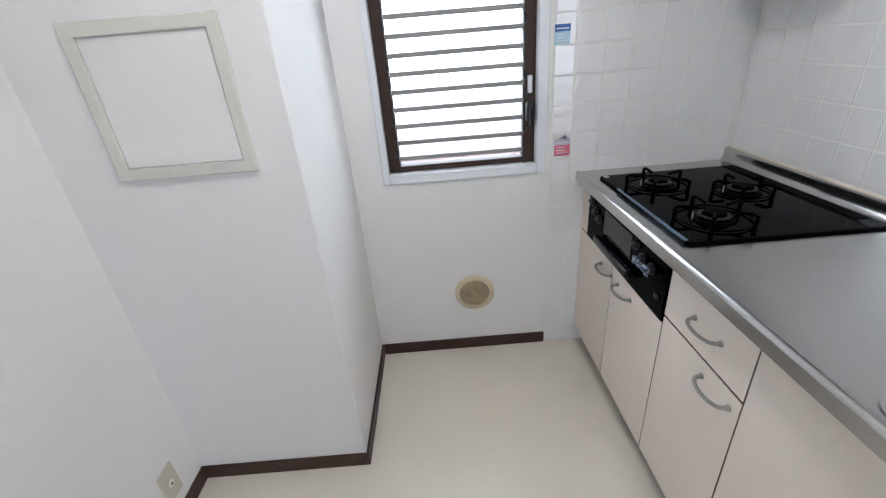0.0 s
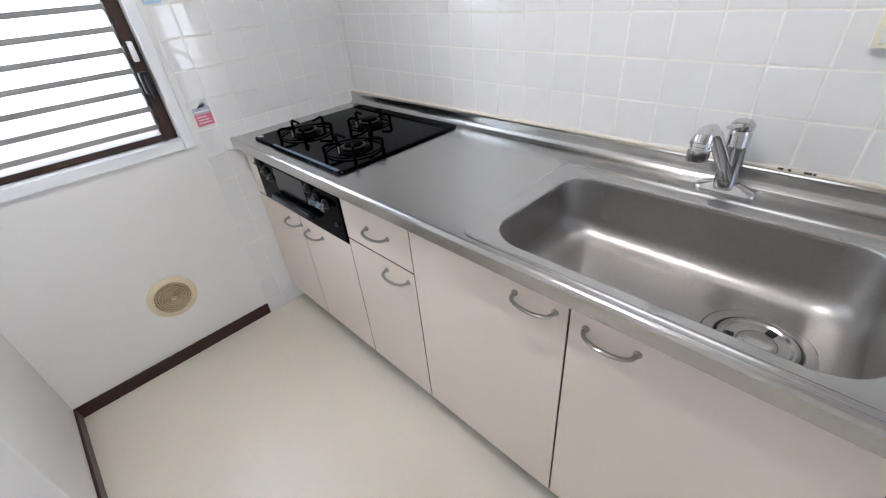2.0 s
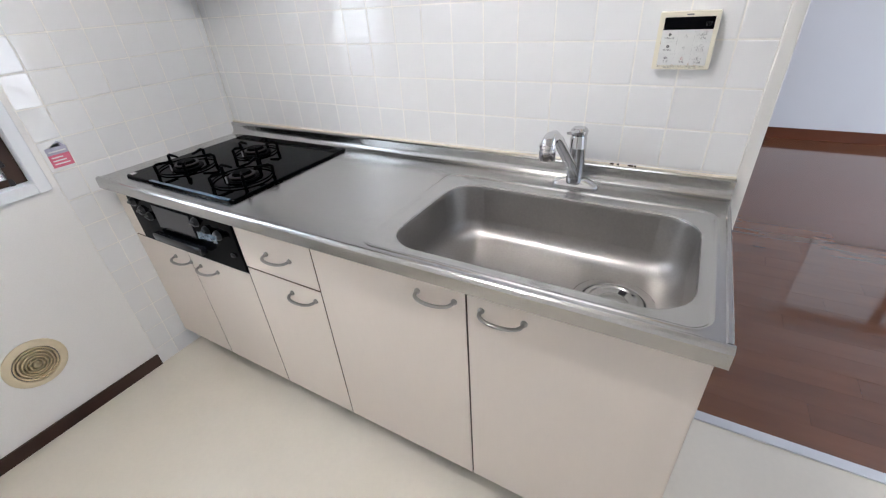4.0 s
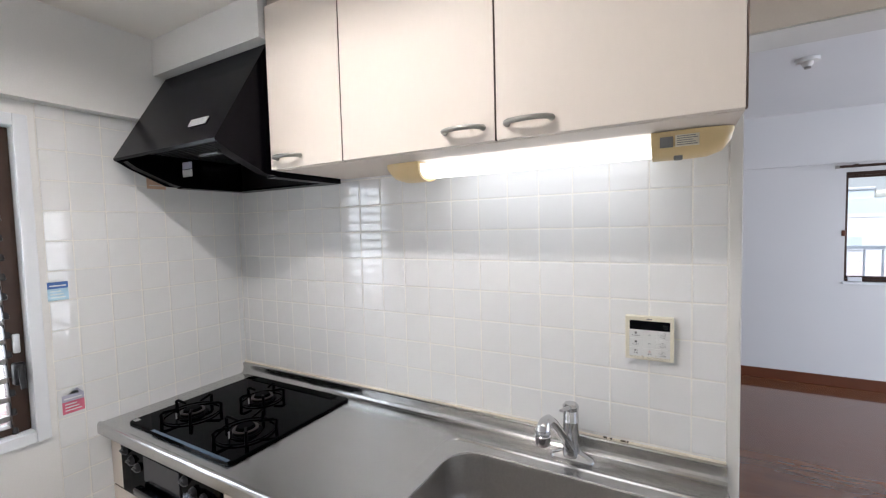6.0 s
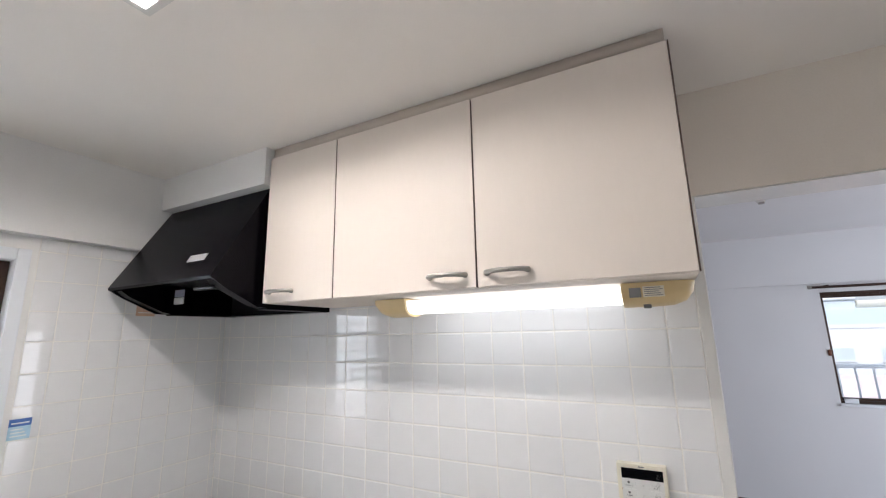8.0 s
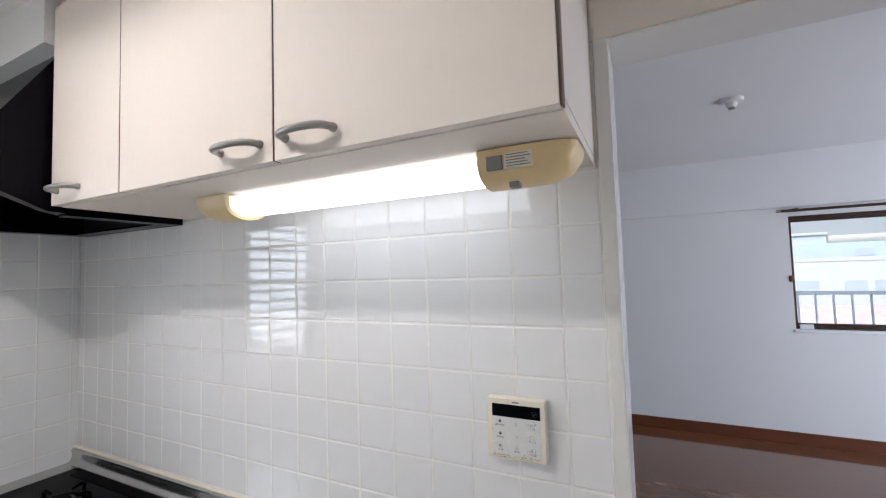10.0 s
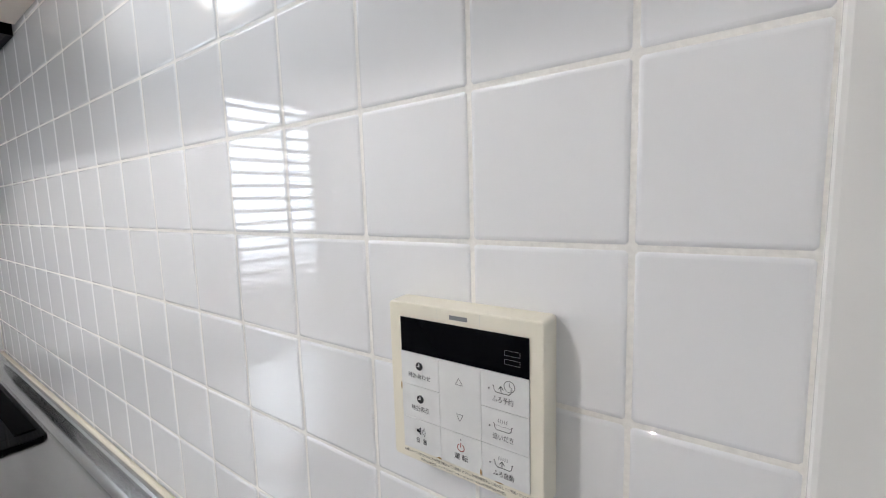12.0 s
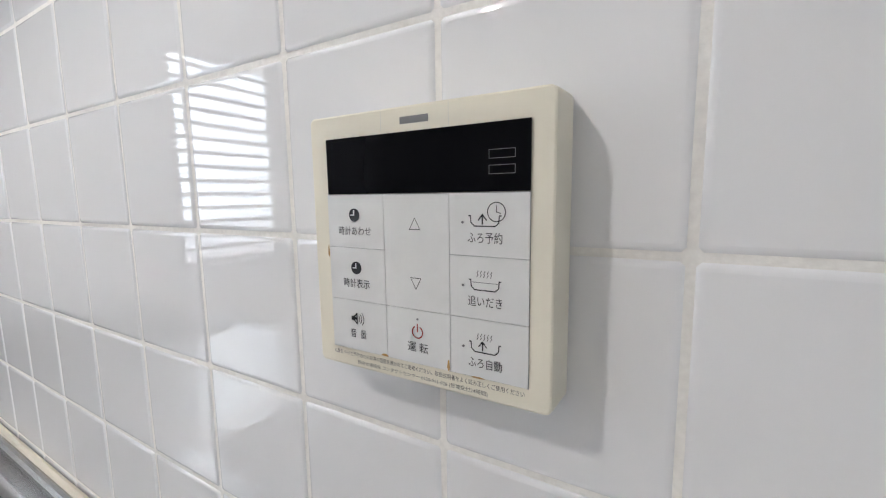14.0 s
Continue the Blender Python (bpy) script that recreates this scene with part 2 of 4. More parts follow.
def daylight_backdrop():
    """Plain glowing distance outside the kitchen window: white sky above, a pinkish roof below."""
    m = bpy.data.materials.new("overcast_distance")
    m.use_nodes = True
    n, l = m.node_tree.nodes, m.node_tree.links
    n.remove(n["Principled BSDF"])
    geo, sep, ramp, em = n.new("ShaderNodeNewGeometry"), n.new("ShaderNodeSeparateXYZ"), n.new("ShaderNodeValToRGB"), n.new("ShaderNodeEmission")
    span = n.new("ShaderNodeMapRange")
    span.inputs["From Min"].default_value, span.inputs["From Max"].default_value = 0.5, 1.5
    l.new(geo.outputs["Position"], sep.inputs[0]), l.new(sep.outputs["Z"], span.inputs["Value"])
    l.new(span.outputs["Result"], ramp.inputs["Fac"])
    ramp.color_ramp.elements[0].position, ramp.color_ramp.elements[0].color = 0.29, (0.092, 0.046, 0.044, 1)
    ramp.color_ramp.elements[1].position, ramp.color_ramp.elements[1].color = 0.66, (0.93, 0.97, 1.0, 1)
    l.new(ramp.outputs["Color"], em.inputs["Color"])
    em.inputs["Strength"].default_value = WINDOW_GLOW
    l.new(em.outputs[0], n["Material Output"].inputs["Surface"])
    return m


FROSTED, GLASS, OUTSIDE = frosted(), clear_glass(), daylight_backdrop()


# ---- building helpers ----
def block(bm, x0, x1, y0, y1, z0, z1, bevel=0.0, segments=2):
    r = bmesh.ops.create_cube(bm, size=1.0)
    bmesh.ops.transform(bm, matrix=Matrix.Translation(((x0 + x1) / 2, (y0 + y1) / 2, (z0 + z1) / 2)) @
                        Matrix.Diagonal((abs(x1 - x0), abs(y1 - y0), abs(z1 - z0), 1)), verts=r["verts"])
    if bevel:
        edges = list({e for v in r["verts"] for e in v.link_edges})
        bmesh.ops.bevel(bm, geom=edges, offset=bevel, segments=segments, affect="EDGES", profile=0.5, clamp_overlap=True)
    return bm


def box(x0, x1, y0, y1, z0, z1, bevel=0.0, segments=2):
    return block(bmesh.new(), x0, x1, y0, y1, z0, z1, bevel, segments)


def loft(bm, rings, closed=True, cap_start=True, cap_end=True):
    """Joins rings of equally many points."""
    vs = [[bm.verts.new(p) for p in ring] for ring in rings]
    n = len(rings[0])
    for a, b in zip(vs, vs[1:]):
        for i in range(n if closed else n - 1):
            j = (i + 1) % n
            bm.faces.new((a[i], a[j], b[j], b[i]))
    if cap_start:
        bm.faces.new(list(reversed(vs[0])))
    if cap_end:
        bm.faces.new(vs[-1])
    bmesh.ops.remove_doubles(bm, verts=bm.verts, dist=1e-6)
    bmesh.ops.recalc_face_normals(bm, faces=bm.faces)
    return bm


def prism(bm, profile, y0, y1):
    """A profile of (x, z) drawn out along y."""
    return loft(bm, [[(x, y0, z) for x, z in profile], [(x, y1, z) for x, z in profile]])


def lathe(bm, profile, centre, axis="z", n=32):
    """Turns (radius, height) round an axis through centre."""
    rings = []
    for r, h in profile:
        ring = []
        for k in range(n):
            a = 2 * math.pi * k / n
            u, v = max(r, 1e-5) * math.cos(a), max(r, 1e-5) * math.sin(a)
            d = {"z": (u, v, h), "x": (h, u, v), "y": (u, h, v)}[axis]
            ring.append(tuple(c + e for c, e in zip(centre, d)))
        rings.append(ring)
    return loft(bm, rings)


def tube(bm, points, radius, n=10, flat=1.0):
    """A rod along a line of points; flat squeezes it along its second side."""
    pts = [Vector(p) for p in points]
    radii = radius if isinstance(radius, (list, tuple)) else [radius] * len(pts)
    rings, side = [], None
    for i, p in enumerate(pts):
        d = (pts[min(i + 1, len(pts) - 1)] - pts[max(i - 1, 0)]).normalized()
        if side is None:
            side = d.cross(Vector((0, 0, 1)) if abs(d.z) < 0.9 else Vector((1, 0, 0))).normalized()
        side = (side - d * side.dot(d)).normalized()
        up = d.cross(side)
        rings.append([p + radii[i] * (math.cos(2 * math.pi * k / n) * side + flat * math.sin(2 * math.pi * k / n) * up) for k in range(n)])
    return loft(bm, rings)


def rounded(x0, x1, y0, y1, r, z, n=8):
    """A ring of points round a rounded rectangle."""
    out = []
    for cx, cy, a0 in ((x1 - r, y1 - r, 0), (x0 + r, y1 - r, 90), (x0 + r, y0 + r, 180), (x1 - r, y0 + r, 270)):
        for k in range(n + 1):
            a = radians(a0 + 90 * k / n)
            out.append((cx + r * math.cos(a), cy + r * math.sin(a), z))
    return out


def mesh_of(name, bm, mat, smooth=True):
    me = bpy.data.meshes.new(name)
    bmesh.ops.recalc_face_normals(bm, faces=bm.faces)
    for face in bm.faces:
        near = sorted(g.calc_area() for e in face.edges for g in e.link_faces if g is not face)
        face.smooth = smooth and not (near and face.calc_area() > 6 * near[len(near) // 2])
    flags = [face.smooth for face in bm.faces]
    bm.to_mesh(me)
    bm.free()
    me.materials.append(mat)
    if smooth:
        me.set_sharp_from_angle(angle=radians(35))
        me.polygons.foreach_set("use_smooth", flags)
    return me


def thing(name, at, label, category, group="", kind=""):
    """An Empty at the base of a thing, for its parts."""
    return tagged(place_at(new(name), at), label, category, group, kind)


def place_at(ob, at):
    ob.matrix_world = Matrix.Translation(at)
    return ob


def root_place(ob):
    at = Vector((0, 0, 0))
    while ob:
        at += ob.matrix_basis.translation
        ob = ob.parent
    return at


def part(name, bm, mat, parent, label="", kind="", smooth=True):
    """One mesh under a thing or a part; bm is in the world's metres."""
    ob = new(name, mesh_of(name, bm, mat, smooth) if isinstance(bm, bmesh.types.BMesh) else bm)
    ob.parent = parent
    ob.matrix_basis = Matrix.Translation(-root_place(parent))
    return tagged(ob, label, kind=kind)


def piece(name, me, parent, m):
    """A piece that shares its mesh, at the world pose m."""
    ob = new(name, me)
    ob.parent = parent
    ob.matrix_basis = Matrix.Translation(-root_place(parent)) @ m
    return ob


def structure(name, bm, mat, label="", smooth=False):
    return tagged(new(name, mesh_of(name, bm, mat, smooth)), label, kind="structure")


def pierced(bm, axis, a0, a1, u0, u1, v0, v1, h0, h1, w0, w1):
    """A wall between a0 and a1 on its axis, from u0 to u1 and v0 to v1, with one opening through it."""
    def ring(a, b, c, d, at):
        return [((at, u, v) if axis == "x" else (u, at, v)) for u, v in ((a, c), (b, c), (b, d), (a, d))]
    o0, i0, i1, o1 = ring(u0, u1, v0, v1, a0), ring(h0, h1, w0, w1, a0), ring(h0, h1, w0, w1, a1), ring(u0, u1, v0, v1, a1)
    return loft(bm, [o0, i0, i1, o1, o0], cap_start=False, cap_end=False)


# ---- structure: kitchen ----
KH, LH = 2.235, 2.40              # ceilings of kitchen and living room
END, JAMB = -1.917, -1.945         # end of the tiles, end of the partition
LINTEL = 1.932
WIN = (-1.340, -0.748, 0.867, 1.845)
LX, LY0, LY1 = 3.55, 0.0, -5.2     # living room
W2 = (-4.60, -3.06, 0.93, 1.865)    # its window

structure("floor", box(-2.2, 0.006, LY1 - 0.15, 0.15, -0.1, 0.0), VINYL, "cream marbled vinyl kitchen floor")
LAMP = (-1.018, -1.092, 0.105)      # middle and half width of the square ceiling light
bm = bmesh.new()
lx, ly, lh = LAMP
block(bm, -2.2, lx - lh, LY1 - 0.15, 0.15, KH, KH + 0.1)
block(bm, lx + lh, 0.0, LY1 - 0.15, 0.15, KH, KH + 0.1)
block(bm, lx - lh, lx + lh, LY1 - 0.15, ly - lh, KH, KH + 0.1)
block(bm, lx - lh, lx + lh, ly + lh, 0.15, KH, KH + 0.1)
structure("ceiling", bm, CEILING_PAPER, "white papered kitchen ceiling")
bm = bmesh.new()
pierced(bm, "y", 0.0045, 0.15, -1.47, 0.1, 0, KH, *WIN)
structure("wall_north", bm, WALLPAPER, "white papered kitchen wall with a louvre window")
bm = bmesh.new()
pierced(bm, "y", -0.0005, 0.0045, -1.47, -0.700, 0, 1.925, *WIN)
structure("wall_north_paper", bm, WALLPAPER, "white wallpaper beside the tiles")
structure("wall_west", box(-2.2, -2.05, LY1 - 0.15, -0.585, 0, KH), WALLPAPER, "white papered kitchen wall")
# unseen wall; its opening is added to let the fill light in
bm = bmesh.new()
pierced(bm, "y", LY1 - 0.15, LY1, -2.05, 0.0, 0, KH, -1.9, -0.2, 0.05, 2.03)
structure("wall_south", bm, WALLPAPER, "white papered wall with an opening added for fill light")
bm = box(-2.2, -1.47, -0.585, 0.15, 0, KH, 0.004)
structure("pillar", bm, WALLPAPER, "white papered boxed-in pillar", smooth=True)
bm = bmesh.new()
block(bm, 0.0045, 0.13, JAMB + 0.03, 0.0, 0, KH)
block(bm, 0.0, 0.13, LY1, -3.3, 0, LH)
block(bm, 0.02, 0.13, LY1, 0.15, KH, LH + 0.1)
structure("wall_east", bm, WALLPAPER, "white partition with an opening to the living room")
structure("wall_over_opening", box(0.0, 0.13, -3.3, JAMB + 0.03, LINTEL + 0.0005, KH), PARTITION_PAPER, "beige papered wall above the opening")
structure("beam_north", box(-1.47, -0.0, -0.05, 0.0, 1.925, KH), WALLPAPER, "white papered beam over the window wall")
structure("soffit", box(-0.36, 0.0, -0.668, -0.05, 2.10, KH), WALLPAPER, "white boxing above the range hood")
structure("trim_jamb", box(-0.004, 0.134, JAMB, END, 0, LINTEL + 0.0, 0.003), WHITE_TRIM, "white painted opening trim", smooth=True)
structure("trim_lintel", box(0.002, 0.134, -3.3, JAMB, LINTEL - 0.004, LINTEL, 0.001), WHITE_TRIM, "white painted opening trim", smooth=True)
structure("threshold", box(0.006, 0.045, -3.3, JAMB, -0.05, 0.006, 0.002), ALU, "pale metal floor threshold strip", smooth=True)

# dark skirting
for name, b in (("baseboard_north", (-1.462, -0.700, -0.009, 0.0)), ("baseboard_pillar_side", (-1.47, -1.461, -0.594, -0.0)),
                ("baseboard_pillar_front", (-2.041, -1.4705, -0.594, -0.585)), ("baseboard_west", (-2.05, -2.041, LY1, -0.585))):
    structure(name, box(b[0], b[1], b[2], b[3], 0, 0.055, 0.002), SKIRT, "dark brown wooden skirting", smooth=True)

# ---- structure: living room ----
structure("floor_living", box(0.045, LX + 0.15, LY1 - 0.15, 0.15, -0.1, -0.008), KICK, "subfloor of the living room")
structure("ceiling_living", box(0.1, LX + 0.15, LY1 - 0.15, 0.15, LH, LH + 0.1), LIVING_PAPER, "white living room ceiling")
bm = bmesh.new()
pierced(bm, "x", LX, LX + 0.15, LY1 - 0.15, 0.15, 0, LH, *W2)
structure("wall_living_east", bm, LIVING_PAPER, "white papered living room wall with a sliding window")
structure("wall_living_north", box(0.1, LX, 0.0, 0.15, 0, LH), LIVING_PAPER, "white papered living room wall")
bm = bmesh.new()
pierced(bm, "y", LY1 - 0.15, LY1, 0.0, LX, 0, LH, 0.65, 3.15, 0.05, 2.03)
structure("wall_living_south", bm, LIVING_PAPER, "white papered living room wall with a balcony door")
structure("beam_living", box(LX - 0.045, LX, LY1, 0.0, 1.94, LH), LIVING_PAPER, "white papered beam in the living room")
structure("baseboard_living", box(LX - 0.012, LX, LY1, 0.0, 0, 0.094, 0.002), SKIRT_RED, "reddish brown wooden skirting", smooth=True)


# ---- kitchen louvre window ----
def louvre_window():
    root = thing("window_1", (-1.055, 0.03, 0.82), "louvre window with frosted glass slats and dark bronze frame", "window", kind="structure")
    x0, x1, z0, z1 = WIN
    bm = bmesh.new()
    for a, b, c, d in ((x0 - 0.012, x0 + 0.012, z0 - 0.032, z1 + 0.035), (x1 - 0.008, x1 + 0.028, z0 - 0.032, z1 + 0.035),
                       (x0 + 0.012, x1 - 0.008, z0 - 0.032, z0 + 0.004), (x0 + 0.012, x1 - 0.008, z1 - 0.004, z1 + 0.035)):
        block(bm, a, b, -0.014, 0.0, c, d, 0.003)
    for a, b, c, d in ((x0, x0 + 0.012, z0, z1), (x1 - 0.008, x1, z0, z1), (x0 + 0.012, x1 - 0.008, z0, z0 + 0.004), (x0 + 0.012, x1 - 0.008, z1 - 0.004, z1)):
        block(bm, a, b, 0.0, 0.15, c, d)
    part("casing", bm, CASING, root, "white painted casing")
    fx0, fx1, fz0, fz1 = x0 + 0.013, x1 - 0.009, z0 + 0.005, z1 - 0.005
    bm = bmesh.new()
    for a, b, c, d in ((fx0, fx0 + 0.042, fz0, fz1), (fx1 - 0.042, fx1, fz0, fz1), (fx0 + 0.042, fx1 - 0.042, fz0, fz0 + 0.022), (fx0 + 0.042, fx1 - 0.042, fz1 - 0.022, fz1)):
        block(bm, a, b, 0.028, 0.085, c, d, 0.002)
    part("frame", bm, BRONZE, root, "dark bronze aluminium frame")
    pitch, n = 0.0615, 16
    gx0, gx1 = fx0 + 0.044, fx1 - 0.044
    bm = box(gx0, gx1, -0.0025, 0.0025, -0.031, 0.034)
    slat = mesh_of("slat", bm, FROSTED, False)
    bm = box(gx0 - 0.001, gx1 + 0.001, -0.005, 0.005, -0.0085, 0.0085, 0.0015)
    rail = mesh_of("slat_rail", bm, SLAT_RAIL)
    bm = box(-0.008, 0.008, -0.012, 0.012, -0.024, 0.024, 0.005)
    clip = mesh_of("clip", bm, BLACK_PLASTIC)
    for k in range(n):
        z = 0.8905 + pitch * k
        s = piece("slat", slat, root, Matrix.Translation((0, 0.062, z)) @ pose(0, 0, 0, -14))
        s.visible_shadow = False
        if k:
            piece("slat_rail", rail, root, Matrix.Translation((0, 0.050, z - 0.033)))
        for x in (gx0 - 0.006, gx1 + 0.006):
            piece("clip", clip, root, Matrix.Translation((x, 0.040, z)) @ pose(0, 0, 0, -18))
    bm = box(fx1 - 0.030, fx1 - 0.014, 0.012, 0.028, 1.13, 1.19, 0.003)
    part("lock_plate", bm, ALU, root, "grey metal lock plate")
    bm = box(fx1 - 0.038, fx1 - 0.008, -0.004, 0.028, 1.03, 1.10, 0.007, 3)
    tube(bm, [(fx1 - 0.02, 0.0, 1.09), (fx1 - 0.022, -0.012, 1.06), (fx1 - 0.022, -0.02, 1.02)], [0.008, 0.009, 0.007], 10)
    part("crank_handle", bm, BLACK_PLASTIC, root, "black plastic crank lever")


louvre_window()
bm = bmesh.new()
f = [bm.verts.new(p) for p in ((-1.9, 0.55, 0.2), (-0.2, 0.55, 0.2), (-0.2, 0.55, 2.6), (-1.9, 0.55, 2.6))]
bm.faces.new(f)
structure("backdrop_kitchen", bm, OUTSIDE, "bright overcast daylight outside the kitchen window")


# ---- living room window and what lies outside ----
def sliding_window():
    y0, y1, z0, z1 = W2
    root = thing("window_2", (LX, (y0 + y1) / 2, z0), "sliding window with dark bronze frame and white sill", "window", kind="structure")
    bm = bmesh.new()
    for a, b, c, d in ((y0, y0 + 0.03, z0, z1), (y1 - 0.012, y1, z0, z1), (y0 + 0.03, y1 - 0.012, z0, z0 + 0.022), (y0 + 0.03, y1 - 0.012, z1 - 0.03, z1)):
        block(bm, LX + 0.02, LX + 0.10, a, b, c, d, 0.002)
    part("window_frame", bm, BRONZE, root)
    part("window_sill", box(LX - 0.02, LX + 0.02, y0 - 0.02, y1 + 0.012, z0 - 0.022, z0 - 0.001, 0.003), CASING, root, "white painted sill")
    mid = -3.825
    for x, a, b in ((LX + 0.035, mid - 0.03, y1 - 0.012), (LX + 0.07, y0 + 0.03, mid + 0.03)):
        bm = bmesh.new()
        for c, d, e, g in ((a, a + 0.05, z0 + 0.022, z1 - 0.03), (b - 0.012, b, z0 + 0.022, z1 - 0.03), (a + 0.05, b - 0.012, z0 + 0.022, z0 + 0.045), (a + 0.05, b - 0.012, z1 - 0.05, z1 - 0.03)):
            block(bm, x, x + 0.028, c, d, e, g, 0.002)
        sash = part("sash", bm, BRONZE, root)
        pane = part("pane", box(x + 0.012, x + 0.016, a + 0.045, b - 0.01, z0 + 0.04, z1 - 0.045), GLASS, sash, "clear glass pane")
        pane.visible_shadow = False
    part("latch", box(LX - 0.01, LX + 0.034, y1 - 0.004, y1 + 0.022, 1.32, 1.37, 0.004), SKIRT_RED, root, "reddish-brown plastic latch")
    part("sash_end", box(LX + 0.012, LX + 0.030, y1 - 0.12, y1 - 0.03, z0 + 0.001, z0 + 0.038, 0.003), CASING, root, "white sash end piece")
    rod = thing("curtain_rail", (LX - 0.05, -3.7, 1.84), "dark metal curtain rail above the window", "curtain rail")
    bm = tube(bmesh.new(), [(LX - 0.075, -2.99, 1.905), (LX - 0.075, -4.6, 1.905)], 0.011, 12)
    part("rail", bm, BRONZE, rod)
    part("rail_end", tube(bmesh.new(), [(LX - 0.075, -2.97, 1.905), (LX - 0.075, -2.995, 1.905)], 0.014, 12), GREY_HANDLE, rod, "grey end cap")
    for y in (-3.1, -3.8, -4.5):
        part("bracket", box(LX - 0.085, LX, y - 0.012, y + 0.012, 1.898, 1.922, 0.002), BRONZE, rod)


sliding_window()
structure("ground", box(-60, 200, -150, 150, -6.2, -6.0), GROUND, "grey asphalt ground far below")


def white_block():
    """The white building across the street, with a parapet and rows of windows."""
    x, y0, y1, top = 30.0, -44.0, -3.0, 1.58
    root = thing("apartment_building", (x, (y0 + y1) / 2, -6), "white rendered building with a flat parapet roof", "building")
    part("wall", box(x, x + 9, y0, y1, -6, top - 0.21), FACADE, root)
    part("roof", box(x - 0.03, x + 9.1, y0 - 0.1, y1 + 0.1, top - 0.21, top, 0.01), FACADE, root, "white parapet")
    for z, h in ((-0.35, 0.66), (-3.2, 1.2)):
        y, k = y1 - 1.2, 0
        while y > y0 + 2.5:
            w = (0.95, 1.45)[k % 2]
            pane = part("window", box(x - 0.03, x + 0.02, y - w, y, z, z + h, 0.01), PANE_FAR, root)
            part("sill", box(x - 0.07, x, y - w - 0.05, y + 0.05, z - 0.08, z - 0.005), FACADE, pane)
            y, k = y - w - (0.30, 1.1)[k % 2], k + 1


def far_blocks():
    """Paler blocks behind it, with the haze put into their colours."""
    root = thing("apartment_building", (60, -50, -6), "pale blue clad building with a cream upper storey", "building")
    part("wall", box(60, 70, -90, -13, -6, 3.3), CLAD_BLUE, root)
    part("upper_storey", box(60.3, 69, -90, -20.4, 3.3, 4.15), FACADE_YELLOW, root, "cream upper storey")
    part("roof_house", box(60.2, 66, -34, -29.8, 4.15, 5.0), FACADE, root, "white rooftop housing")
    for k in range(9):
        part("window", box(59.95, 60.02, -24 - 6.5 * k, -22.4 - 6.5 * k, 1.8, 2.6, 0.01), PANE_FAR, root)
    root = thing("apartment_building", (64, -15, -6), "grey-blue flat-roofed building with haze in its colour", "building")
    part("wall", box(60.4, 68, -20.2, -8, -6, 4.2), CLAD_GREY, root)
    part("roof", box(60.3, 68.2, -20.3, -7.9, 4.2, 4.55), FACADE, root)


white_block()
far_blocks()


def low_house():
    root = thing("low_house", (17, -11, -6), "low white house with a pale red pitched roof", "house")
    part("wall", box(14.5, 19.5, -22, -1, -6, -1.5), FACADE, root)
    roof = prism(bmesh.new(), [(14.1, -1.6), (14.1, -1.45), (17.0, 0.0), (19.9, -1.45), (19.9, -1.6)], -22.4, -0.6)
    part("roof", roof, ROOF_RED, root)


low_house()


def sky_glow():
    m = bpy.data.materials.new("pale_sky")
    m.use_nodes = True
    n, l = m.node_tree.nodes, m.node_tree.links
    n.remove(n["Principled BSDF"])
    em = n.new("ShaderNodeEmission")
    em.inputs["Color"].default_value, em.inputs["Strength"].default_value = (0.90, 0.96, 1.0, 1), SKY_GLOW
    l.new(em.outputs[0], n["Material Output"].inputs["Surface"])
    return m


bm = bmesh.new()
bm.faces.new([bm.verts.new(p) for p in ((70, -140, -6), (70, 20, -6), (70, 20, 50), (70, -140, 50))])
structure("backdrop_sky", bm, sky_glow(), "pale bright sky in the distance")


def railing():
    root = thing("balcony_railing", (4.5, -3.5, -0.2), "white painted metal balcony railing", "railing")
    part("handrail", box(4.47, 4.53, -7, 0.5, 1.150, 1.185, 0.008), RAIL_PAINT, root)
    part("bottom_rail", box(4.48, 4.52, -7, 0.5, 0.02, 0.06, 0.006), RAIL_PAINT, root)
    bar = mesh_of("baluster", box(-0.012, 0.012, -0.006, 0.006, 0.06, 1.150), RAIL_PAINT)
    for k in range(53):
        piece("baluster", bar, root, Matrix.Translation((4.5, 0.377 - 0.137 * k, 0)))


railing()
structure("balcony_slab", box(LX + 0.15, 4.6, -7, 0.5, -0.2, 0.0), FACADE, "grey concrete balcony slab")


# ---- base cabinets ----
FRONT, TOPZ = -0.56, 0.825


def bow(half, depth, drop=0.0, r=0.0048):
    """A bow handle along y, standing out to -x."""
    pts = []
    for k in range(17):
        a = math.pi * k / 16
        pts.append((-depth * (math.sin(a) ** 0.62), -half * math.cos(a), -drop * math.sin(a)))
    bm = tube(bmesh.new(), pts, r, 10, 0.8)
    for s in (-1, 1):
        lathe(bm, [(0, 0.0), (0.0075, 0.0), (0.0075, -0.004), (0.005, -0.007), (0, -0.007)], (0.0, s * half, 0), "x", 14)
    return bm


HANDLE = mesh_of("handle", bow(0.048, 0.034), NICKEL)
UPPER_HANDLE = mesh_of("handle", bow(0.050, 0.031, 0.0, 0.0074), GREY_HANDLE)


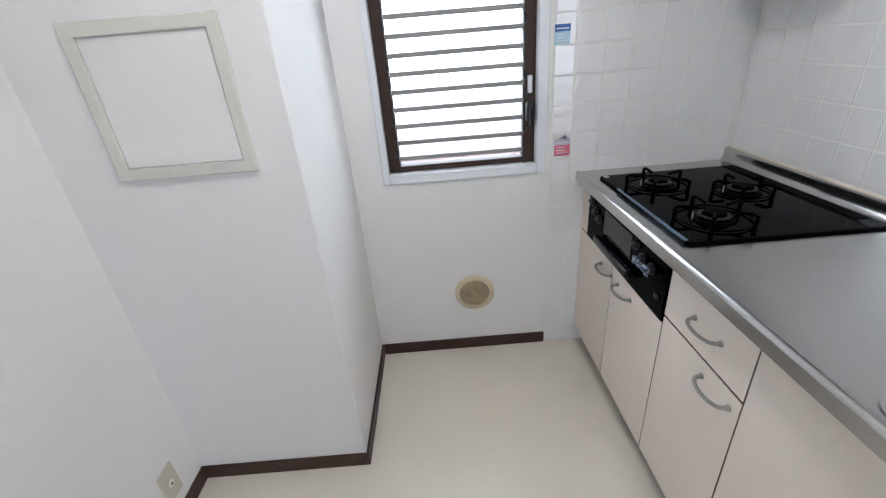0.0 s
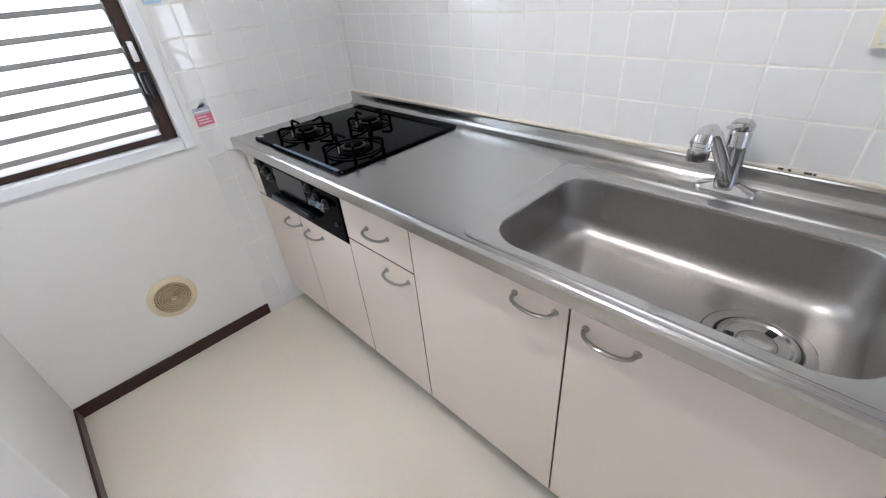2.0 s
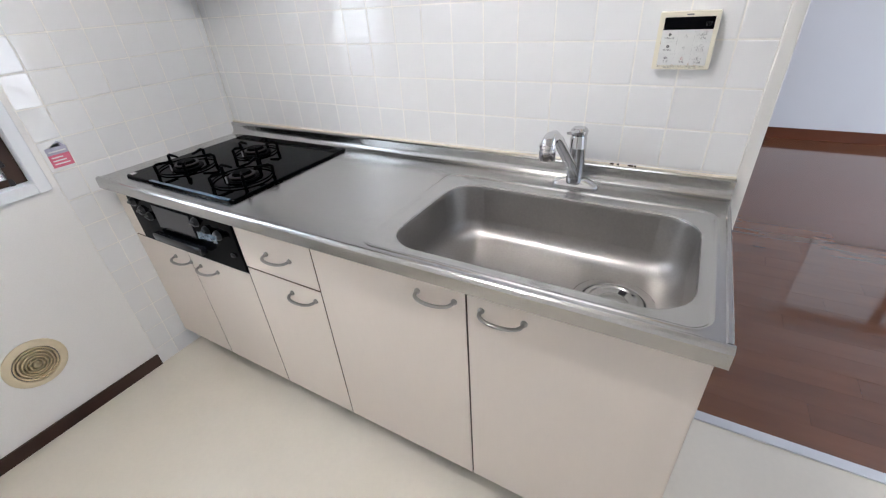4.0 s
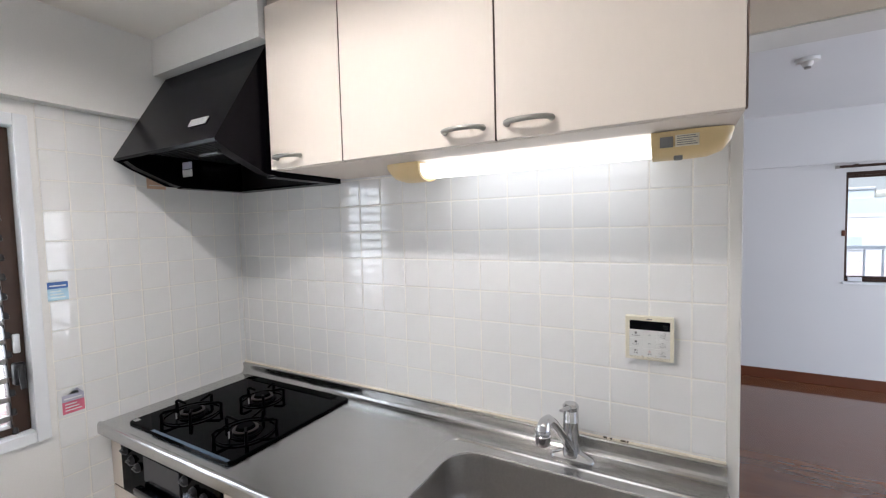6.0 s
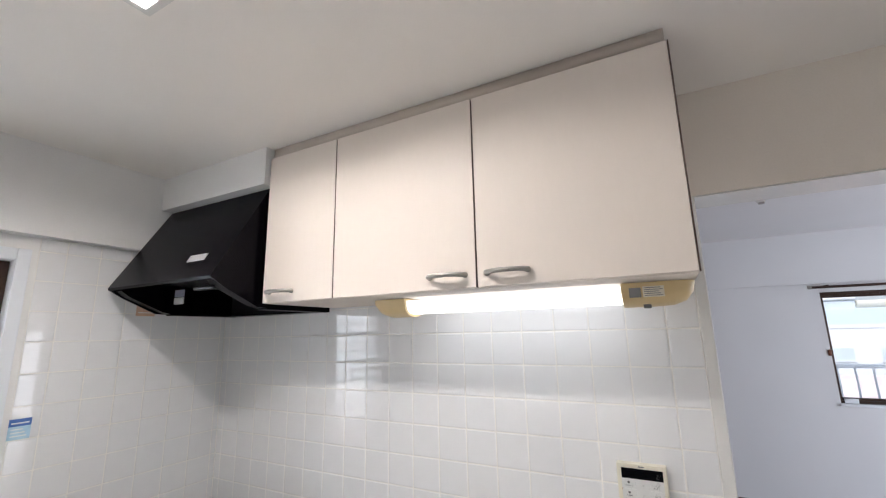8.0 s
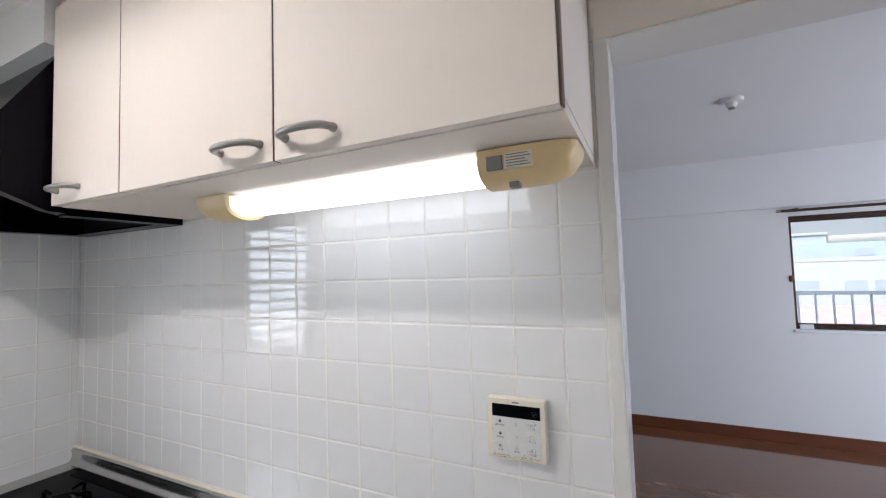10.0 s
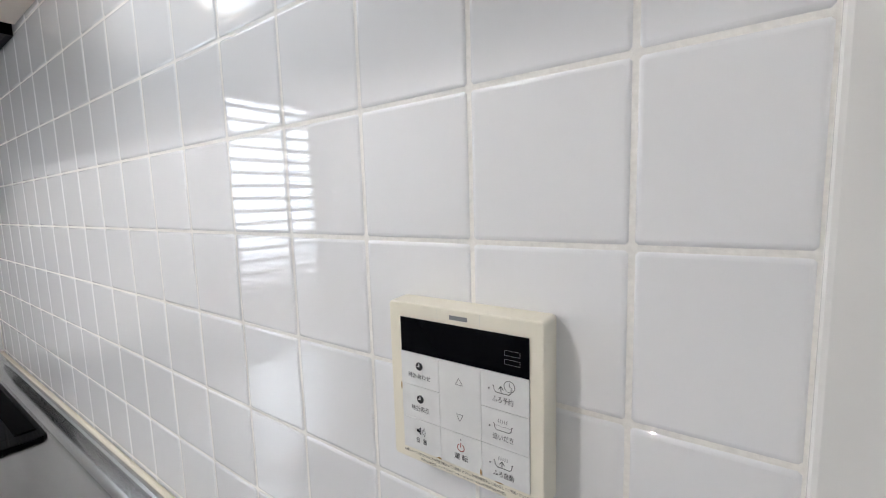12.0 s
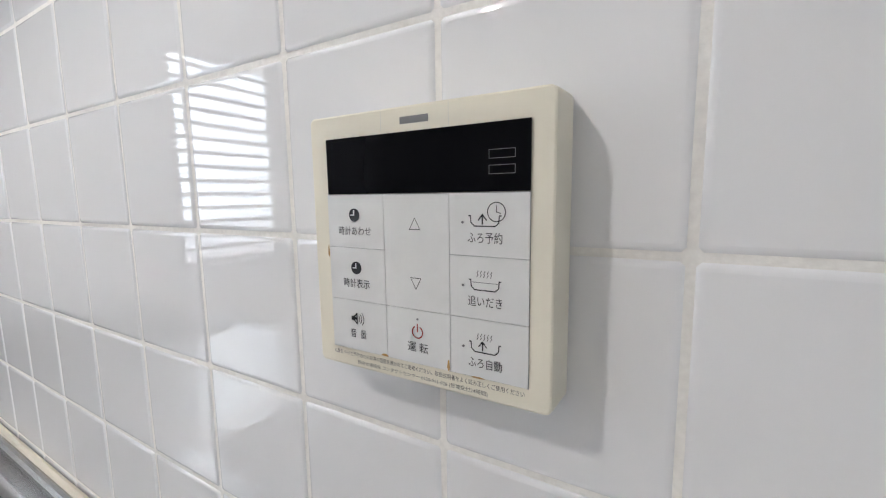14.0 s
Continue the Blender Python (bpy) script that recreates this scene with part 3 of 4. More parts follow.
def leaf(name, root, y0, y1, z0, z1, x=FRONT, thick=0.018, handle=None, mesh=None):
    """A cabinet door or drawer front with its dark edge, and a handle centred at (y, z)."""
    g = 0.0020
    d = part(name, box(x, x + thick, y1 + g, y0 - g, z0 + g, z1 - g, 0.0012), LAMINATE, root)
    d.data.materials.append(DOOR_EDGE)
    for face in d.data.polygons:
        if abs(face.normal.x) < 0.3 and face.normal.z > -0.5:
            face.material_index = 1
    if handle:
        h = piece("handle", mesh or HANDLE, d, Matrix.Translation((x, handle[0], handle[1])))
        h["label"] = "satin metal bow handle"
    return d


def carcass(root, y0, y1, x0=FRONT + 0.0195, kick=True, side=None):
    bm = bmesh.new()
    block(bm, x0, -0.002, y0 - 0.016, y0 - 0.001, 0.086, 0.784)
    block(bm, x0, -0.002, y1 + 0.001, y1 + 0.016, 0.086, 0.784)
    block(bm, x0, -0.002, y1 + 0.016, y0 - 0.016, 0.086, 0.10)
    block(bm, x0 + 0.001, x0 + 0.004, y1 + 0.016, y0 - 0.016, 0.10, 0.784)
    # dark body colour puts shade into the gaps between the fronts
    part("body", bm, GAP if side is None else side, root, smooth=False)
    part("plinth", box(-0.505, -0.49, y1 + 0.001, y0 - 0.001, 0.0, 0.0855), KICK, root, "grey recessed plinth")


Y0, Y1, Y2, Y3, Y4 = -0.004, -0.675, -0.990, -1.451, -1.908
cab = thing("base_cabinet", (-0.28, -0.34, 0), "cream laminate cabinet under the gas hob", "cabinet", "base cabinets")
carcass(cab, Y0, Y1)
leaf("door", cab, Y0, -0.338, 0.088, 0.584, handle=(-0.292, 0.540))
leaf("door", cab, -0.338, Y1, 0.088, 0.584, handle=(-0.442, 0.537))
leaf("filler_panel", cab, Y0, -0.084, 0.586, 0.784)
cab = thing("base_cabinet", (-0.28, -0.83, 0), "narrow cream laminate cabinet with a drawer over a door", "cabinet", "base cabinets")
carcass(cab, Y1, Y2)
leaf("drawer_front", cab, Y1, Y2, 0.613, 0.784, handle=(-0.846, 0.690))
leaf("door", cab, Y1, Y2, 0.088, 0.611, handle=(-0.912, 0.570))
cab = thing("base_cabinet", (-0.28, -1.45, 0), "wide cream laminate sink cabinet with two doors", "cabinet", "base cabinets")
carcass(cab, Y2, Y4)
leaf("door", cab, Y2, Y3, 0.088, 0.784, handle=(-1.374, 0.726))
leaf("door", cab, Y3, Y4 + 0.001, 0.088, 0.784, handle=(-1.535, 0.724))
part("side_panel", box(FRONT + 0.0195, -0.002, Y4 - 0.003, Y4 + 0.0005, 0.0, 0.784, 0.001), LAMINATE, cab)


# ---- worktop with sink ----
def worktop():
    root = thing("worktop", (-0.3, -0.96, 0.785), "brushed stainless steel worktop with a pressed sink", "worktop")
    xb, xf, yl, yr = -0.034, -0.580, -0.002, -1.919
    hx0, hx1, hy0, hy1 = -0.533, -0.152, -1.863, -1.222
    ys = -1.10
    bm = bmesh.new()
    rings = [rounded(xf, xb, yr + 0.012, ys, 0.002, TOPZ)]
    for d, z in ((0.0, 0.0), (0.0015, 0.0001), (0.004, 0.0010), (0.0065, 0.0012), (0.009, 0.0004), (0.012, -0.0022), (0.015, -0.0036), (0.018, -0.0040)):
        rings.append(rounded(-0.574 + d, -0.103 - d, -1.897 + d, -1.170 - d, 0.048 - d, TOPZ + z))
    rings += [rounded(hx0 - 0.005, hx1 + 0.005, hy0 - 0.005, hy1 + 0.005, 0.090, TOPZ - 0.0045),
              rounded(hx0 - 0.002, hx1 + 0.002, hy0 - 0.002, hy1 + 0.002, 0.088, TOPZ - 0.0056),
              rounded(hx0, hx1, hy0, hy1, 0.086, TOPZ - 0.009)]
    loft(bm, rings, cap_start=False, cap_end=False)
    v = [bm.verts.new(p) for p in ((xf, yl, TOPZ), (xb, yl, TOPZ), (xb, ys, TOPZ), (xf, ys, TOPZ))]
    bm.faces.new(v)
    deck = part("deck", bm, STEEL, root)
    front = [(xf, TOPZ), (xf - 0.003, TOPZ + 0.003), (xf - 0.006, TOPZ + 0.0042), (xf - 0.010, TOPZ + 0.0038), (xf - 0.0145, TOPZ + 0.0005), (xf - 0.017, TOPZ - 0.006),
             (xf - 0.017, 0.789), (xf - 0.014, 0.786), (xf - 0.004, 0.786), (xf - 0.004, TOPZ - 0.003)]
    part("front_edge", prism(bmesh.new(), front, yl, yr), STEEL, root)
    back = [(xb, TOPZ), (xb + 0.005, TOPZ + 0.0012), (xb + 0.010, TOPZ + 0.0045), (xb + 0.0145, TOPZ + 0.011), (xb + 0.0165, TOPZ + 0.019), (xb + 0.0165, TOPZ + 0.034),
            (xb + 0.0145, TOPZ + 0.0395), (xb + 0.0150, TOPZ + 0.0445), (xb + 0.0185, TOPZ + 0.0475), (-0.0005, TOPZ + 0.0475), (-0.0005, TOPZ - 0.003), (xb, TOPZ - 0.003)]
    part("backsplash", prism(bmesh.new(), back, yl, yr), STEEL, root)
    seal = part("sealant", tube(bmesh.new(), [(-0.006, yl, TOPZ + 0.049), (-0.006, yr + 0.002, TOPZ + 0.049)], 0.0045, 8), SEALANT, root, "cream sealant bead")
    for y, h in ((-1.622, 0.010), (-1.640, 0.006), (-1.668, 0.014), (-1.684, 0.005)):
        part("mould_spot", tube(bmesh.new(), [(-0.0072, y, TOPZ + 0.0505), (-0.0072, y - h, TOPZ + 0.0505)], [0.0030, 0.0036], 8), MOULD, seal, "dark mould spot")
    bm = bmesh.new()
    side = [(yr + 0.012, TOPZ), (yr + 0.009, TOPZ + 0.0025), (yr + 0.003, TOPZ + 0.0025), (yr, TOPZ - 0.002), (yr, 0.787), (yr + 0.004, 0.787), (yr + 0.004, TOPZ - 0.004)]
    loft(bm, [[(xf, y, z) for y, z in side], [(xb, y, z) for y, z in side]])
    part("side_edge", bm, STEEL, root)
    zb = 0.660
    bm = bmesh.new()
    steps = [(0.0, TOPZ - 0.009), (0.0015, TOPZ - 0.016), (0.006, zb + 0.052), (0.010, zb + 0.036), (0.018, zb + 0.020), (0.030, zb + 0.008), (0.046, zb + 0.002), (0.064, zb)]
    rings = [rounded(hx0 + d, hx1 - d, hy0 + d, hy1 - d, 0.086 - d * 0.45, z, 10) for d, z in steps]
    loft(bm, rings, cap_start=False, cap_end=True)
    basin = part("sink_basin", bm, BASIN, root, "worn stainless steel sink basin")
    c = (-0.335, -1.72, zb)
    part("seam", lathe(bmesh.new(), [(0.0955, 0.0003), (0.0955, 0.0009), (0.0, 0.0009)], c, "z", 48), GAP, basin, "dark seam round the drain")
    bm = lathe(bmesh.new(), [(0.093, 0.0010), (0.093, 0.0026), (0.090, 0.0034), (0.075, 0.0030), (0.0735, 0.0012), (0.0, 0.0012)], c, "z", 48)
    part("drain", bm, BASIN, basin, "round steel drain flange")
    part("groove", lathe(bmesh.new(), [(0.0730, 0.0013), (0.0730, 0.0019), (0.0, 0.0019)], c, "z", 48), HOOD_INSIDE, basin, "dark drain groove")
    bm = lathe(bmesh.new(), [(0.067, 0.0022), (0.067, 0.0060), (0.063, 0.0085), (0.057, 0.0085), (0.053, 0.0050), (0.034, 0.0032), (0.030, 0.0075), (0.024, 0.0105), (0.0, 0.0115)], c, "z", 40)
    part("strainer_cover", bm, STEEL, basin, "polished steel strainer cover")
    slot = mesh_of("slot", box(0.037, 0.052, -0.008, 0.008, 0.0040, 0.0056), HOOD_INSIDE)
    for k in range(3):
        piece("slot", slot, basin, Matrix.Translation(c) @ pose(0, 0, 0, 0, 0, 120 * k + 100))


worktop()


# ---- gas hob with grill ----
def gas_hob():
    root = thing("gas_hob", (-0.3, -0.395, TOPZ), "black glass three-burner built-in gas hob with grill", "hob")
    x0, x1, y0, y1 = -0.546, -0.042, -0.693, -0.108
    bm = bmesh.new()
    rings = [rounded(x0, x1, y0, y1, 0.018, TOPZ + 0.0005), rounded(x0, x1, y0, y1, 0.018, TOPZ + 0.006),
             rounded(x0 + 0.002, x1 - 0.002, y0 + 0.002, y1 - 0.002, 0.017, TOPZ + 0.0085), rounded(x0 + 0.007, x1 - 0.007, y0 + 0.007, y1 - 0.007, 0.014, TOPZ + 0.009)]
    loft(bm, rings)
    part("top_plate", bm, BLACK_GLASS, root)
    part("front_strip", box(x0 - 0.002, x0 + 0.009, y0 + 0.012, y1 - 0.16, TOPZ + 0.0092, TOPZ + 0.0115, 0.001), BLUE_FILM, root, "bluish reflective edge strip")
    part("sticker", box(-0.535, -0.518, -0.140, -0.118, TOPZ + 0.0092, TOPZ + 0.0098), PAPER_WHITE, root, "small white sticker")
    part("exhaust_grille", box(-0.086, -0.052, -0.64, -0.16, TOPZ + 0.0092, TOPZ + 0.0112, 0.001), BLACK_IRON, root)
    zt = TOPZ + 0.0092
    for cx, cy, r in ((-0.405, -0.262, 0.092), (-0.205, -0.385, 0.075), (-0.405, -0.565, 0.092)):
        bm = lathe(bmesh.new(), [(0.050, 0), (0.052, 0.002), (0.046, 0.004), (0.040, 0.003), (0.039, 0.011), (0.032, 0.013), (0.029, 0.020), (0.025, 0.023), (0.0, 0.0235)], (cx, cy, zt), "z", 32)
        burner = part("burner", bm, BLACK_IRON, root)
        ring = lathe(bmesh.new(), [(0.040, 0.0115), (0.040, 0.0140), (0.036, 0.0155), (0.032, 0.015), (0.032, 0.0115)], (cx, cy, zt), "z", 32)
        part("burner_ring", ring, BURNT, burner, "worn metal burner ring")
        part("igniter", tube(bmesh.new(), [(cx - 0.052, cy + 0.01, zt), (cx - 0.052, cy + 0.01, zt + 0.021)], 0.0025, 8), INK_GREY, burner)
        bm = bmesh.new()
        pts = [(cx + r * math.cos(radians(10 * k)), cy + r * math.sin(radians(10 * k)), zt + 0.0045) for k in range(37)]
        tube(bm, pts, 0.0026, 8)
        trivet = part("trivet", bm, BLACK_IRON, root)
        for k in range(5):
            a = radians(72 * k + 20)
            bm = tube(bmesh.new(), [(cx + (r + 0.004) * math.cos(a), cy + (r + 0.004) * math.sin(a), zt + 0.0015), (cx + (r + 0.006) * math.cos(a), cy + (r + 0.006) * math.sin(a), zt + 0.030),
                                    (cx + (r - 0.004) * math.cos(a), cy + (r - 0.004) * math.sin(a), zt + 0.034), (cx + 0.043 * math.cos(a), cy + 0.043 * math.sin(a), zt + 0.031)],
                      [0.006, 0.0055, 0.0055, 0.004], 8)
            part("prong", bm, BLACK_IRON, trivet)
    xp = FRONT - 0.004
    panel = part("control_panel", box(xp, FRONT + 0.03, Y1 + 0.003, -0.086, 0.586, 0.783, 0.003), BLACK_GLASS, root)
    part("grill_window", box(xp - 0.003, xp + 0.001, -0.46, -0.245, 0.665, 0.752, 0.002), GRILL_PANE, panel, "smoky grey grill window")
    bm = box(xp - 0.030, xp - 0.004, -0.50, -0.225, 0.622, 0.650, 0.006, 3)
    part("grill_handle", bm, GRILL_BLACK, panel, "glossy black grill handle")
    for y, z, r, mat, lab in ((-0.125, 0.742, 0.016, BLACK_PLASTIC, ""), (-0.165, 0.715, 0.018, BLACK_PLASTIC, ""), (-0.205, 0.700, 0.016, BLACK_PLASTIC, ""),
                              (-0.490, 0.735, 0.016, BLACK_PLASTIC, ""), (-0.535, 0.712, 0.017, BLACK_PLASTIC, ""), (-0.590, 0.708, 0.017, BLACK_PLASTIC, "")):
        bm = lathe(bmesh.new(), [(0, 0.002), (r, 0.002), (r, -0.004), (r * 0.82, -0.010), (r * 0.7, -0.012), (0, -0.012)], (xp, y, z), "x", 20)
        block(bm, xp - 0.016, xp - 0.0115, y - r * 0.85, y + r * 0.85, z - 0.004, z + 0.004, 0.002)
        part("knob", bm, mat, panel, lab)
    # crumpled clear film still wrapped over two knobs
    film_rng = random.Random(11)
    rows = []
    for k in range(4):
        rows.append([(xp - 0.0175 - film_rng.uniform(0, 0.006), -0.508 - 0.0115 * j, 0.692 + 0.0085 * k + film_rng.uniform(-0.002, 0.002)) for j in range(10)])
    bm = loft(bmesh.new(), rows, closed=False, cap_start=False, cap_end=False)
    bmesh.ops.solidify(bm, geom=bm.faces[:], thickness=0.0006)
    part("film", bm, FILM, panel, "crumpled shiny protective film", smooth=False)
    part("button", box(xp - 0.006, xp, -0.645, -0.625, 0.640, 0.652, 0.002), BLACK_PLASTIC, panel)


gas_hob()


# ---- faucet ----
def faucet():
    bx, by = -0.072, -1.545
    root = thing("kitchen_faucet", (bx, by, TOPZ), "polished chrome single-lever mixer faucet behind the sink", "faucet")
    z = TOPZ
    bm = bmesh.new()
    loft(bm, [rounded(bx - 0.020, bx + 0.020, by - 0.066, by + 0.060, 0.019, z), rounded(bx - 0.020, bx + 0.020, by - 0.066, by + 0.060, 0.019, z + 0.006),
              rounded(bx - 0.016, bx + 0.016, by - 0.060, by + 0.054, 0.015, z + 0.014), rounded(bx - 0.013, bx + 0.013, by - 0.030, by + 0.026, 0.012, z + 0.024)])
    part("base", bm, CHROME, root)
    bm = lathe(bmesh.new(), [(0.024, 0.012), (0.0245, 0.02), (0.0225, 0.03), (0.0215, 0.106), (0.0225, 0.110), (0.0215, 0.113), (0.0215, 0.134), (0.019, 0.143), (0.0, 0.145)], (bx, by, z), "z", 28)
    part("body", bm, CHROME, root)
    bm = bmesh.new()
    ring = [2 * math.pi * k / 20 for k in range(20)]
    loft(bm, [[(bx + r * math.cos(a), by + r * math.sin(a), z + h) for a in ring] for r, h in ((0.022, 0.1455), (0.0225, 0.155), (0.016, 0.162))])
    tube(bm, [(bx + 0.005, by, z + 0.154), (bx - 0.03, by + 0.004, z + 0.157), (bx - 0.066, by + 0.010, z + 0.164)], [0.011, 0.009, 0.007], 12, 0.55)
    part("lever", bm, CHROME, root)
    tip = (-0.306, -1.532)
    pts = [(bx - 0.008, by, z + 0.032), (bx - 0.05, by + 0.002, z + 0.074), (bx - 0.11, by + 0.006, z + 0.128), (bx - 0.165, by + 0.010, z + 0.176),
           (bx - 0.196, tip[1] - 0.002, z + 0.194), (bx - 0.220, tip[1], z + 0.196), (tip[0] + 0.003, tip[1], z + 0.190), (tip[0], tip[1], z + 0.180)]
    part("spout", tube(bmesh.new(), pts, [0.0145, 0.0135, 0.0130, 0.0130, 0.0135, 0.014, 0.0155, 0.016], 16), CHROME, root)
    bm = lathe(bmesh.new(), [(0.0, 0.187), (0.0178, 0.187), (0.0182, 0.181), (0.0165, 0.179), (0.0165, 0.175), (0.018, 0.1735), (0.0175, 0.154), (0.0155, 0.151), (0.0, 0.151)], (tip[0], tip[1], z), "z", 24)
    part("spray_head", bm, CHROME, root, "chrome switchable spray head")


faucet()


# ---- wall cabinet ----
UX, UZ0, UZ1 = -0.342, 1.687, 2.198
wall_cab = thing("wall_cabinet", (-0.17, -1.29, UZ0), "cream laminate wall cabinet with three doors", "cabinet")
U0, U1, U2, U3 = -0.672, -0.976, -1.442, -1.911
bm = bmesh.new()
block(bm, UX + 0.0215, -0.002, U3, U3 + 0.016, UZ0 + 0.0185, UZ1, 0.001)
block(bm, UX + 0.0215, -0.002, U0 - 0.016, U0, UZ0 + 0.0185, UZ1, 0.001)
block(bm, UX + 0.0215, -0.002, U3 + 0.0006, U0 - 0.0006, UZ0 + 0.001, UZ0 + 0.0175, 0.001)
block(bm, UX + 0.0215, -0.002, U3 + 0.016, U0 - 0.016, UZ1 - 0.018, UZ1)
part("body", bm, LAMINATE, wall_cab)
# dark strip added as the shade seen past the door edges
part("gap_shade", box(UX + 0.0190, UX + 0.030, U3 + 0.017, U0 - 0.017, UZ0 + 0.019, UZ1 - 0.019), GAP, wall_cab, "dark strip standing in for the shade behind the doors")
part("top_filler", box(UX + 0.012, -0.002, U3 + 0.005, U0 - 0.002, UZ1 + 0.0005, KH - 0.0005), CARCASS, wall_cab, "beige recessed filler under the ceiling")
leaf("door", wall_cab, U0, U1, UZ0, UZ1, UX, handle=(-0.757, 1.722), mesh=UPPER_HANDLE)
leaf("door", wall_cab, U1, U2, UZ0, UZ1, UX, handle=(-1.361, 1.722), mesh=UPPER_HANDLE)
leaf("door", wall_cab, U2, U3, UZ0, UZ1, UX, handle=(-1.521, 1.722), mesh=UPPER_HANDLE)
part("door_edge", box(UX + 0.001, UX + 0.0175, U3 - 0.0015, U3 + 0.001, UZ0 + 0.002, UZ1 - 0.002), DOOR_EDGE, wall_cab, "dark brown door edge")


# ---- range hood ----
def range_hood():
    y0, y1 = -0.650, -0.052
    root = thing("range_hood", (-0.25, -0.35, 1.66), "black slanted range hood above the gas hob", "range hood")
    zl = 1.672
    prof = [(-0.002, 2.098), (-0.318, 2.098), (-0.512, 1.766), (-0.508, 1.757), (-0.46, 1.732), (-0.34, zl + 0.006), (-0.002, zl)]
    t = 0.004
    bm = bmesh.new()
    # slanted front and top as one sheet with thickness, then the two sides
    front = [(-0.002, 2.098), (-0.318, 2.098), (-0.512, 1.766), (-0.508, 1.757), (-0.503, 1.760), (-0.312, 2.090), (-0.002, 2.090)]
    prism(bm, front, y0, y1)
    part("front", bm, HOOD_BLACK, root)
    for a, b in ((y0, y0 + t), (y1 - t, y1)):
        part("side", prism(bmesh.new(), [(x if x > -0.5 else x + 0.004, z - (0.001 if z > 2 else 0)) for x, z in prof], a - 0.0005, b), HOOD_BLACK, root)
    part("back_plate", box(-0.012, -0.002, y0 + t, y1 - t, zl, 2.08), HOOD_INSIDE, root)
    bm = bmesh.new()
    prism(bm, [(-0.49, 1.756), (-0.46, 1.735), (-0.34, zl + 0.012), (-0.30, zl + 0.004), (-0.30, zl + 0.010), (-0.34, zl + 0.02), (-0.46, 1.742)], y0 + t, y0 + 0.05)
    prism(bm, [(-0.49, 1.756), (-0.46, 1.735), (-0.34, zl + 0.012), (-0.30, zl + 0.004), (-0.30, zl + 0.010), (-0.34, zl + 0.02), (-0.46, 1.742)], y1 - 0.05, y1 - t)
    block(bm, -0.30, -0.012, y0 + t, y0 + 0.05, zl, zl + 0.006)
    block(bm, -0.30, -0.012, y1 - 0.05, y1 - t, zl, zl + 0.006)
    block(bm, -0.06, -0.012, y0 + 0.05, y1 - 0.05, zl, zl + 0.006)
    part("lower_rim", bm, HOOD_BLACK, root)
    grease = part("grease_filter", box(-0.44, -0.05, y0 + 0.03, y1 - 0.03, 1.80, 1.804), HOOD_INSIDE, root, "dark slatted grease filter")
    slat = mesh_of("filter_slat", box(0, 0.009, y0 + 0.05, y1 - 0.05, 0, 0.004), HOOD_INSIDE)
    for k in range(20):
        piece("filter_slat", slat, grease, Matrix.Translation((-0.43 + 0.0175 * k, 0, 1.79)))
    part("badge", prism(bmesh.new(), [(-0.4795, 1.826), (-0.4825, 1.826), (-0.4695, 1.850), (-0.4655, 1.850)], -0.56, -0.47), ALU, root, "small silver plate")
    part("switch_label", box(-0.302, -0.299, -0.165, -0.105, 1.745, 1.772), PAPER_GREY, root, "pale printed label")
    part("switch_label", box(-0.303, -0.299, -0.165, -0.105, 1.715, 1.742), PAPER_WHITE, root, "pale printed label")
    part("switch", box(-0.47, -0.45, -0.60, -0.50, 1.733, 1.742, 0.002), BLACK_PLASTIC, root)


range_hood()


# ---- tube lamp under the wall cabinet ----
def tube_lamp():
    root = thing("under_cabinet_light", (-0.17, -1.47, 1.68), "lit fluorescent strip light with yellowed plastic ends", "light")
    def section(y, w0=-0.219, w1=-0.098, z0=1.632, z1=1.686, s=1.0):
        c, h = (w0 + w1) / 2, (w1 - w0) / 2
        out = []
        for k in range(13):
            a = math.pi * k / 12
            out.append((c - h * math.cos(a) * (0.55 + 0.45 * s), y, z1 - (z1 - z0) * (math.sin(a) ** 0.6) * s))
        return out
    bm = loft(bmesh.new(), [section(y, -0.208, -0.109, 1.640, 1.680) for y in (-1.148, -1.757)])
    part("diffuser", bm, TUBE_GLOW, root, "glowing white diffuser")
    bm = loft(bmesh.new(), [section(-1.755), section(-1.82), section(-1.862, s=0.96), section(-1.889, s=0.78), section(-1.904, s=0.42), section(-1.908, s=0.1)])
    cap = part("end_cap", bm, YELLOWED, root, "yellowed plastic end with a label")
    part("end_cap", loft(bmesh.new(), [section(-1.150), section(-1.075), section(-1.048, s=0.85), section(-1.030, s=0.5), section(-1.026, s=0.1)]), YELLOWED, root, "yellowed plastic end")
    # two small labels and the switch, on the front curve of the cap
    part("label", box(-0.2215, -0.2155, -1.797, -1.772, 1.652, 1.674), INK_GREY, cap, "small grey square label")
    part("label_paper", box(-0.2212, -0.2155, -1.845, -1.801, 1.652, 1.676), SEALANT, cap, "pale printed label")
    for k in range(5):
        part("print_line", box(-0.2216, -0.2160, -1.842 + 0.004 * (k % 3), -1.804, 1.6545 + 0.0044 * k, 1.6560 + 0.0044 * k), INK_GREY, cap)
    part("switch", box(-0.190, -0.172, -1.815, -1.798, 1.628, 1.640, 0.002), INK_GREY, cap, "small dark rocker switch")


tube_lamp()


